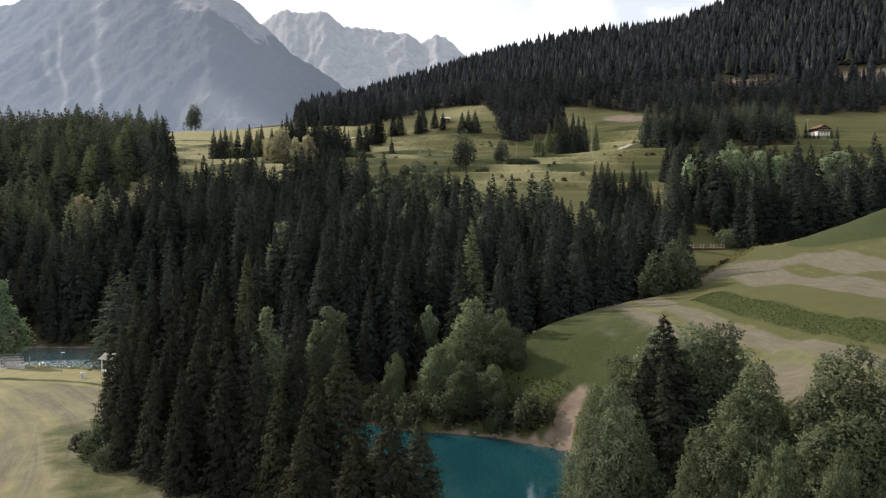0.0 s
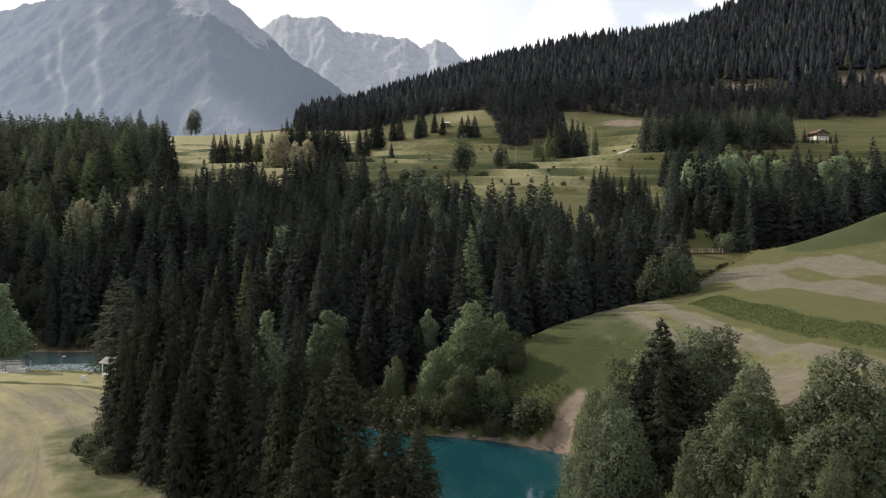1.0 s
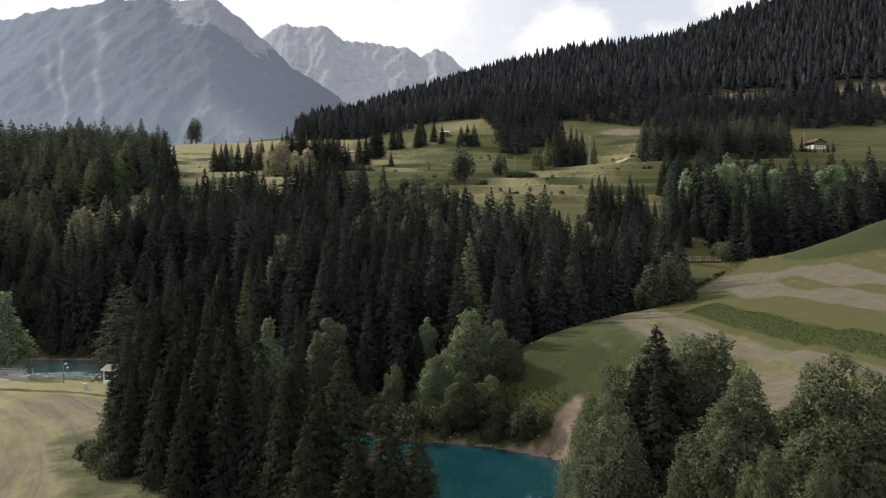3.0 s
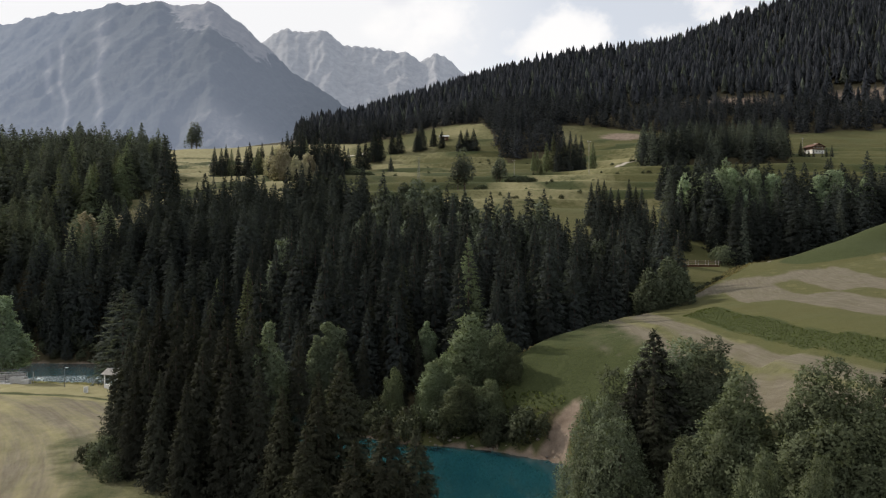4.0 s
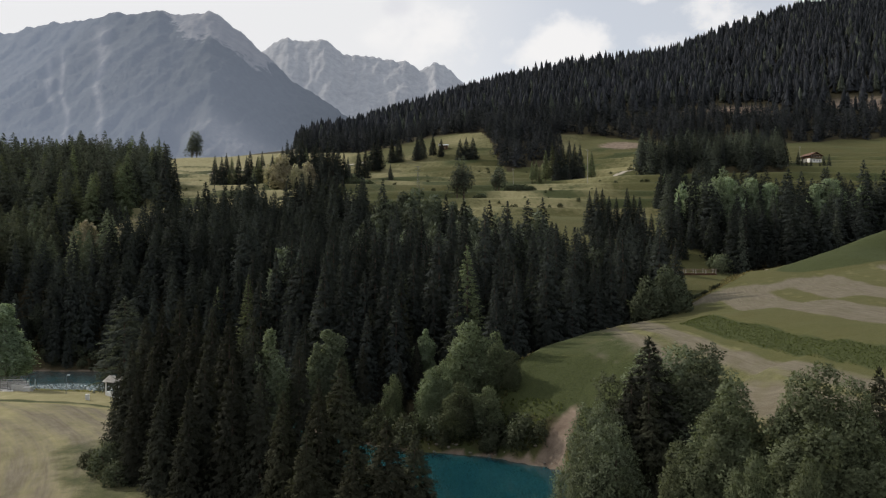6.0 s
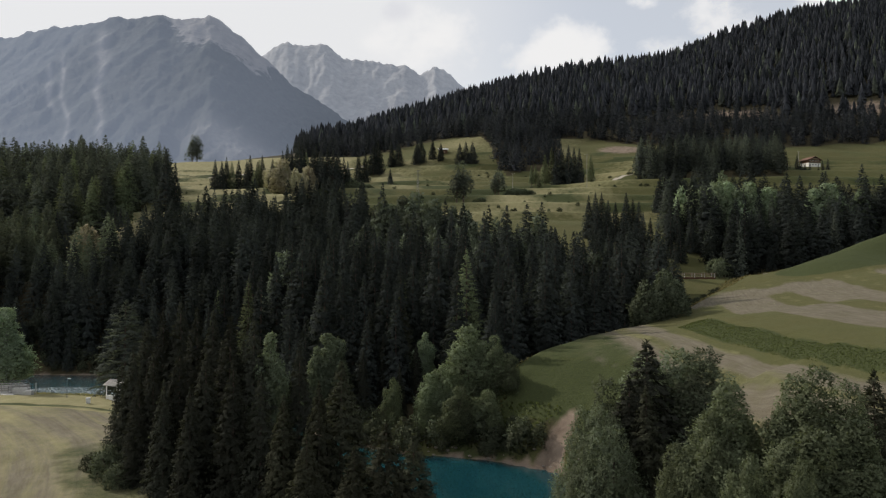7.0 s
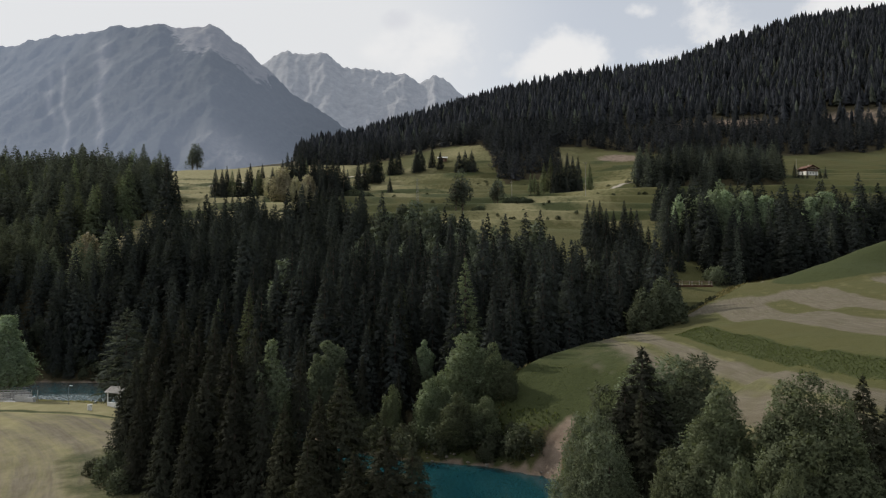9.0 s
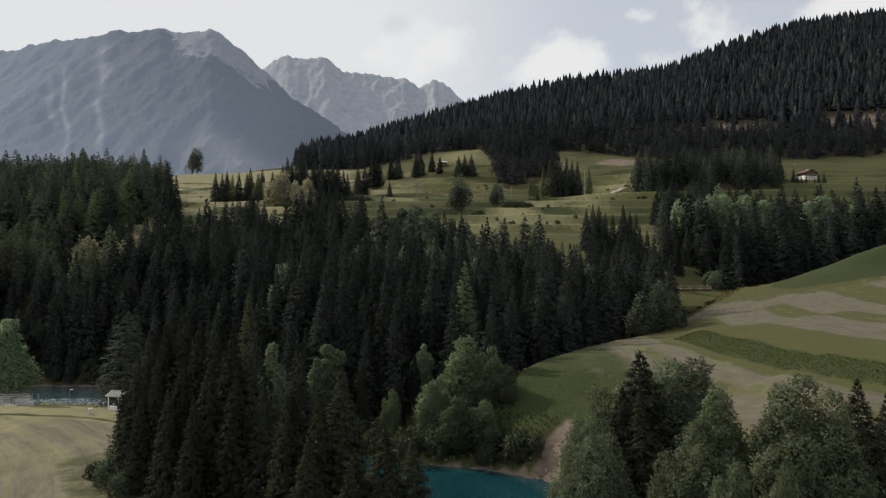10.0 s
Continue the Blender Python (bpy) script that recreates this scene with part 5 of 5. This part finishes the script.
# ---- buildings and small structures ----
def window_part(parent, x, y, z, w, h, face):
    """A window with frame and pane on a wall that faces -y (face 0) or +x (face 90)."""
    m = pose(x, y, z, 0, 0, face)
    fr = bmesh.new()
    for sx in (-1, 1):
        box(0.12, 0.12, h, (sx * w / 2, 0, 0), 0.01, fr)
    for sz in (-1, 1):
        box(w + 0.12, 0.12, 0.12, (0, 0, sz * h / 2), 0.01, fr)
    box(0.06, 0.1, h, (0, 0, 0), 0, fr)
    f = part("window", fr, WHITE_PAINT, parent)
    f.matrix_local = m
    part("pane", box(w, 0.05, h, (0, 0.02, 0)), PANE, f)
    return f


def chalet(at, turn):
    """Tyrolean farmhouse: plastered base, timber upper floor, balconies, broad gabled roof."""
    c = thing("chalet", "alpine chalet with white ground floor, brown timber and balconies", "house", at, turn)
    w, d = 11.5, 9.5
    part("ground_floor", box(w, d, 3.4, (0, 0, 1.3), 0.05), PLASTER, c, "white plastered ground floor")
    up = bmesh.new()
    pts = [(-w / 2, 3.0), (w / 2, 3.0), (w / 2, 5.4), (0, 8.0), (-w / 2, 5.4)]
    front = [up.verts.new((x, -d / 2 - 0.01, z)) for x, z in pts]
    back = [up.verts.new((x, d / 2 + 0.01, z)) for x, z in pts]
    up.faces.new(front)
    up.faces.new(back[::-1])
    for i in range(5):
        j = (i + 1) % 5
        up.faces.new((front[j], front[i], back[i], back[j]))
    part("upper_floor", up, DARK_TIMBER, c, "brown timber upper floor")
    for sgn in (-1, 1):
        slope = math.atan2(2.6, w / 2)
        r = box(7.5, d + 3.0, 0.28, (0, 0, 0), 0.03)
        bmesh.ops.transform(r, matrix=Matrix.Translation((sgn * 3.5, 0, 6.75)) @ Matrix.Rotation(sgn * slope, 4, "Y"), verts=r.verts)
        part("roof", r, ROOF_TILE, c)
    part("chimney", box(0.9, 0.9, 1.8, (2.5, 1.5, 8.2), 0.04), PLASTER, c)
    for z in (3.1, 5.5):
        ww = w if z < 4 else w * 0.6
        b = part("balcony", box(ww, 1.3, 0.16, (0, -d / 2 - 0.65, z)), DARK_TIMBER, c)
        part("railing", box(ww, 0.08, 0.85, (0, -d / 2 - 1.28, z + 0.6), 0.02), TIMBER, b)
    for x in (-4.2, -1.5, 1.5, 4.2):
        window_part(c, x, -d / 2 - 0.03, 1.5, 1.1, 1.2, 0)
    for x in (-4.0, -1.4, 1.4, 4.0):
        window_part(c, x, -d / 2 - 0.05, 4.3, 1.0, 1.5, 0)
    part("annex", box(3.2, 6.0, 4.6, (w / 2 + 1.6, 1.0, 1.6), 0.05), PLASTER, c, "white plastered annex")
    window_part(c, w / 2 + 1.6, -2.03, 2.2, 1.0, 1.1, 0)
    return c


chalet((258, 470, height(258, 470) + 0.2), 14).scale = (0.82, 0.82, 0.82)


for b, d, h in ((0.536, 448, 8), (0.542, 446, 7), (0.549, 450, 6), (0.53, 452, 10), (0.562, 449, 5.5), (0.568, 452, 8), (0.576, 448, 10)):
    plant(SPRUCE_SMALL, b * d, d, h, "young spruce below the chalet", "spruce", "spruces below the chalet", 1.1)


def hay_hut(at, turn):
    c = thing("hay_hut", "small timber hay hut with pale sheet roof", "hut", at, turn)
    part("wall", box(7, 5, 3.4, (0, 0, 1.4), 0.05), DARK_TIMBER, c)
    for sgn in (-1, 1):
        r = box(8.6, 3.4, 0.16, (0, 0, 0), 0.02)
        bmesh.ops.transform(r, matrix=Matrix.Translation((0, sgn * 1.55, 3.75)) @ Matrix.Rotation(-sgn * 0.42, 4, "X"), verts=r.verts)
        part("roof", r, SHEET, c, "pale sheet metal roof")
    part("door", box(1.6, 0.08, 2.2, (0.8, -2.54, 0.9), 0.02), TIMBER, c)
    return c


hay_hut((2, 590, height(2, 590)), 4)


def power_pole(x, y, tall, label):
    z = height(x, y)
    c = thing("utility_pole", label, "pole", (x, y, z), 20)
    part("pole", rod((0, 0, -0.5), (0, 0, tall), 0.17, 7, r2=0.1), GREY_TIMBER, c)
    part("crossarm", box(2.4, 0.12, 0.14, (0, 0, tall - 0.6), 0.02), GREY_TIMBER, c)
    for dx in (-1, 0, 1):
        part("insulator", rod((dx, 0, tall - 0.53), (dx, 0, tall - 0.25), 0.06, 6), WHITE_PAINT, c)
    return c


power_pole(87, 400, 20, "tall pale utility pole at the wood's edge")
power_pole(46, 430, 12, "slim wooden utility pole on the meadow")
power_pole(247, 464, 11, "white flag mast beside the chalet")


def lattice_pylon(x, y, tall):
    c = thing("pylon", "slim steel lattice pylon on the upper meadow", "pylon", (x, y, height(x, y)))
    for sx in (-1, 1):
        for sy in (-1, 1):
            part("leg", rod((sx * 0.8, sy * 0.8, -0.4), (sx * 0.25, sy * 0.25, tall), 0.07, 4), STEEL, c)
    for i in range(9):
        a, b = i / 9, (i + 1) / 9
        ra, rb = 0.8 - 0.55 * a, 0.8 - 0.55 * b
        t = bmesh.new()
        for sy in (-1, 1):
            rod((-ra, sy * ra, a * tall), (rb, sy * rb, b * tall), 0.05, 4, t)
            rod((sy * ra, ra, a * tall), (sy * rb, -rb, b * tall), 0.05, 4, t)
        part("bracing", t, STEEL, c)
    for z in (tall - 0.5, tall - 2.8):
        part("crossarm", box(3.4, 0.12, 0.12, (0, 0, z)), STEEL, c)
    return c


lattice_pylon(-13, 384, 15)


def footbridge():
    """Timber bridge over the side valley: deck, posts and rails."""
    c = thing("footbridge", "weathered timber bridge with post-and-rail sides", "bridge", (73.2, 209, 27.6), -6)
    n = 34
    for i in range(n):
        part("plank", box(0.66, 3.2, 0.10, (-12 + 24 * i / (n - 1), 0, 0), 0.01), TIMBER, c)
    for sy in (-1, 1):
        part("beam", box(24.8, 0.35, 0.6, (0, sy * 1.3, -0.36), 0.02), DARK_TIMBER, c)
        for k in range(9):
            part("post", box(0.18, 0.18, 1.5, (-12 + 3 * k, sy * 1.55, 0.55), 0.02), GREY_TIMBER, c)
        for z in (0.65, 1.15):
            part("rail", box(24.6, 0.1, 0.14, (0, sy * 1.66, z), 0.02), TIMBER, c)
    return c


footbridge()


def lamp_post(x, y):
    c = thing("lamp_post", "slim dark lamp post with a pale head on the river bank", "street lamp", (x, y, height(x, y)))
    part("post", rod((0, 0, -0.3), (0, 0, 3.7), 0.07, 8, r2=0.05), STEEL, c)
    part("arm", rod((0, 0, 3.65), (0.35, 0, 3.85), 0.035, 6), STEEL, c)
    part("head", box(0.6, 0.24, 0.12, (0.45, 0, 3.9), 0.03), WHITE_PAINT, c, "pale lamp head")
    return c


lamp_post(-75.9, 135)


def meter_box(x, y):
    c = thing("control_box", "small white control box on the grass bank", "cabinet", (x, y, height(x, y)), 15)
    c.scale = (0.75, 0.75, 0.75)
    part("body", box(1.0, 0.7, 1.5, (0, 0, 0.6), 0.04), WHITE_PAINT, c)
    part("lid", box(1.12, 0.82, 0.10, (0, 0, 1.4), 0.02), SHEET, c)
    part("door", box(0.8, 0.03, 1.1, (0, -0.36, 0.65), 0.01), SHEET, c)
    return c


meter_box(-69.5, 131)


def shelter(x, y):
    """Open-sided kiosk with a pale frame and roof among the trees."""
    c = thing("kiosk", "small pale-framed kiosk half hidden by spruces", "kiosk", (x, y, height(x, y)), -20)
    c.scale = (1.15, 1.15, 1.15)
    for sx in (-1, 1):
        for sy in (-1, 1):
            part("post", box(0.16, 0.16, 3.2, (sx * 1.5, sy * 1.2, 1.4), 0.02), WHITE_PAINT, c)
    for sgn in (-1, 1):
        r = box(3.9, 1.9, 0.1, (0, 0, 0), 0.02)
        bmesh.ops.transform(r, matrix=Matrix.Translation((0, sgn * 0.85, 3.35)) @ Matrix.Rotation(-sgn * 0.5, 4, "X"), verts=r.verts)
        part("roof", r, GREY_TIMBER, c)
    part("counter", box(2.8, 0.5, 1.1, (0, -1.0, 0.5), 0.03), WHITE_PAINT, c)
    return c


shelter(-67.6, 139.5)


def weir(x, y):
    """Pale concrete river intake: low walls and slabs, posts, planks and steel railings beside the rapids."""
    c = thing("river_intake", "pale concrete river intake with low walls and steel railings", "weir", (x, y, height(x, y)), 8)
    for dx, dy, w, d, h in ((-4, 0, 6.5, 2.2, 0.9), (0.8, 1.0, 3.0, 1.6, 1.5), (3.0, -0.6, 1.5, 1.5, 1.2), (-2, 2.6, 7, 0.6, 1.9), (-7, -1.2, 2.4, 2.0, 0.8), (-0.5, -1.6, 2.2, 1.2, 0.7)):
        part("wall", box(w, d, h, (dx, dy, h / 2 - 0.3), 0.05), CONCRETE, c)
    for dx, dy, w, z in ((-4, -0.4, 6.0, 1.0), (-4.2, 0.3, 5.4, 1.35), (-2, 2.2, 6.4, 2.0), (0.8, 0.6, 2.6, 1.55), (-3.6, 1.0, 4.8, 1.7)):
        part("plank", box(w, 0.5, 0.1, (dx, dy, z), 0.02), GREY_TIMBER, c)
    for dx in (-7.5, -6.2, -4.8, -3.4, -2.0, -0.6, 0.8, 2.2, 3.5):
        part("post", box(0.14, 0.14, 2.4, (dx, 1.6 + 0.15 * math.sin(dx * 3), 0.9), 0.02), GREY_TIMBER, c)
    for dx, dy, z, w in ((-4, -1.0, 0.5, 6.4), (-2, 2.4, 1.5, 7), (0.8, 0.3, 1.1, 3)):
        r = bmesh.new()
        n = int(w / 1.1)
        for i in range(n + 1):
            rod((dx - w / 2 + w * i / n, dy, z), (dx - w / 2 + w * i / n, dy, z + 1.0), 0.03, 6, r)
        for q in (0.5, 1.0):
            rod((dx - w / 2, dy, z + q), (dx + w / 2, dy, z + q), 0.035, 6, r)
        part("railing", r, STEEL, c)
    return c


weir(-89, 139)


def stones():
    """Boulders along the water's edge, one thing each."""
    r = np.random.default_rng(77)
    base = []
    for k in range(4):
        b = bmesh.new()
        bmesh.ops.create_icosphere(b, subdivisions=2, radius=1)
        for v in b.verts:
            v.co *= 1 + 0.28 * noise.noise(v.co * 1.3 + Vector((k * 7, 0, 0)))
            v.co.z *= 0.65
        me = bpy.data.meshes.new("boulder")
        b.to_mesh(me)
        b.free()
        me.materials.append(ROCK)
        base.append(me)
    n = 0
    while n < 46:
        x, y = r.uniform(-12, 24), r.uniform(84, 116)
        z, shore, s, side = land(np.array([x]), np.array([y]))
        if -0.5 < shore[0] < 2.0 and side[0] > 0:
            ob = new("boulder", base[n % 4])
            size = float(r.uniform(0.12, 0.42))
            ob.matrix_world = Matrix.LocRotScale((x, y, float(z[0]) + size * 0.15), Euler((0, 0, float(r.uniform(0, 6)))), (size, size * 1.3, size))
            tagged(ob, "rounded grey river boulder at the water's edge", "boulder", "boulders on the shore")
            n += 1


stones()


def tufts(name, label, places, size, material, blades=7):
    """Grass tufts: fans of narrow blades, all in one mesh."""
    r = np.random.default_rng(len(places))
    n = len(places)
    z = land(places[:, 0], places[:, 1])[0]
    at = np.repeat(np.stack([places[:, 0], places[:, 1], z - 0.05], -1), blades, 0)
    m = len(at)
    at = at + r.normal(0, size * 0.35, (m, 3)) * [1, 1, 0]
    way = unit(r.normal(0, 0.5 if material is not HAY else 1.2, (m, 3)) * [1, 1, 0] + [0, 0, 1.0 if material is not HAY else 0.5])
    side = unit(r.normal(0, 1, (m, 3)) * [1, 1, 0.05])
    ln = size * r.uniform(0.5, 1.4, m)
    v, f = blades_of(at, way, side, ln, ln * 0.45)
    quad = v.reshape(-1, 4, 3)
    under = np.cross(quad[:, 1] - quad[:, 0], quad[:, 2] - quad[:, 0])[:, 2] < 0
    quad[under] = quad[under][:, ::-1]
    up = unit(r.normal(0, 0.25, (m, 3)) + [0, 0, 1.0])
    me = mesh_of(name, quad.reshape(-1, 3), f, material, normals=np.repeat(up, 4, 0))
    return tagged(new(name, me), label, "grass", kind="stuff")


p = scatter(31, 34, 100, 60, 142, 0.4)
a = p[:, 0] - (50 + 0.0036 * (p[:, 1] - 128) ** 2)
tufts("tall_grass", "tall unmown green grass on the field embankment", p[(a > -1.0) & (a < 3.5) & (p[:, 1] < 137)], 0.24, LUSH, 5)
p = scatter(32, -20, 40, 84, 140, 0.8)
z, shore, s, side = land(p[:, 0], p[:, 1])
bare = np.exp(-(((p[:, 0] - 18.9 - 0.83 * (p[:, 1] - 103.5)) / 2.9) ** 2 + ((p[:, 1] - 102.5) / 5.2) ** 2)) > 0.2
tufts("bank_grass", "rough green grass on the steep river bank", p[(side > 0) & (shore > 1.5) & (shore < 9) & ~bare], 0.45, LUSH)
slope_p = scatter(38, 8, 36, 100, 136, 0.42)
z, shore, s, side = land(slope_p[:, 0], slope_p[:, 1])
rough_patch = wander(slope_p[:, 0], slope_p[:, 1], 3.0, 5) > -0.9
tufts("bank_grass", "tussocky green grass on the slope above the pool", slope_p[(side > 0) & (s > -2) & (shore >= 9) & (shore < 22) & rough_patch], 0.15, LUSH, 4)
p = scatter(33, 0, 130, 104, 236, 0.9)
z, shore, s, side = land(p[:, 0], p[:, 1])
tufts("rim_grass", "dry tall grass along the field's rim", p[(side > 0) & (s > -9) & (s < -1.0) & (shore > 8)], 0.6, STRAW, 5)
p = scatter(34, -110, -50, 100, 160, 0.9)
z, shore, s, side = land(p[:, 0], p[:, 1])
tufts("bank_grass", "rough grass along the meadow's river edge", p[(side < 0) & (shore > 1.5) & (shore < 6)], 0.5, STRAW, 5)

# cut hay lying in loose rows on the field
p = scatter(35, 26, 112, 62, 186, 0.62)
z, shore, s, side = land(p[:, 0], p[:, 1])
a = p[:, 0] - (50 + 0.0036 * (p[:, 1] - 128) ** 2)
row = np.sin(a * 2.1 + 1.3 * wander(p[:, 0], p[:, 1], 11, 3)) + 0.7 * wander(p[:, 0], p[:, 1], 5, 8)
mown = ((a > -17) & (a < -7)) | ((a > 16) & (a < 26)) | ((a > 34) & (a < 45))
tufts("cut_hay", "loose grey-brown cut hay drying on the field", p[mown & (side > 0) & (s > 1) & (shore > 12) & (row > 0.75)], 0.2, HAY, 4)
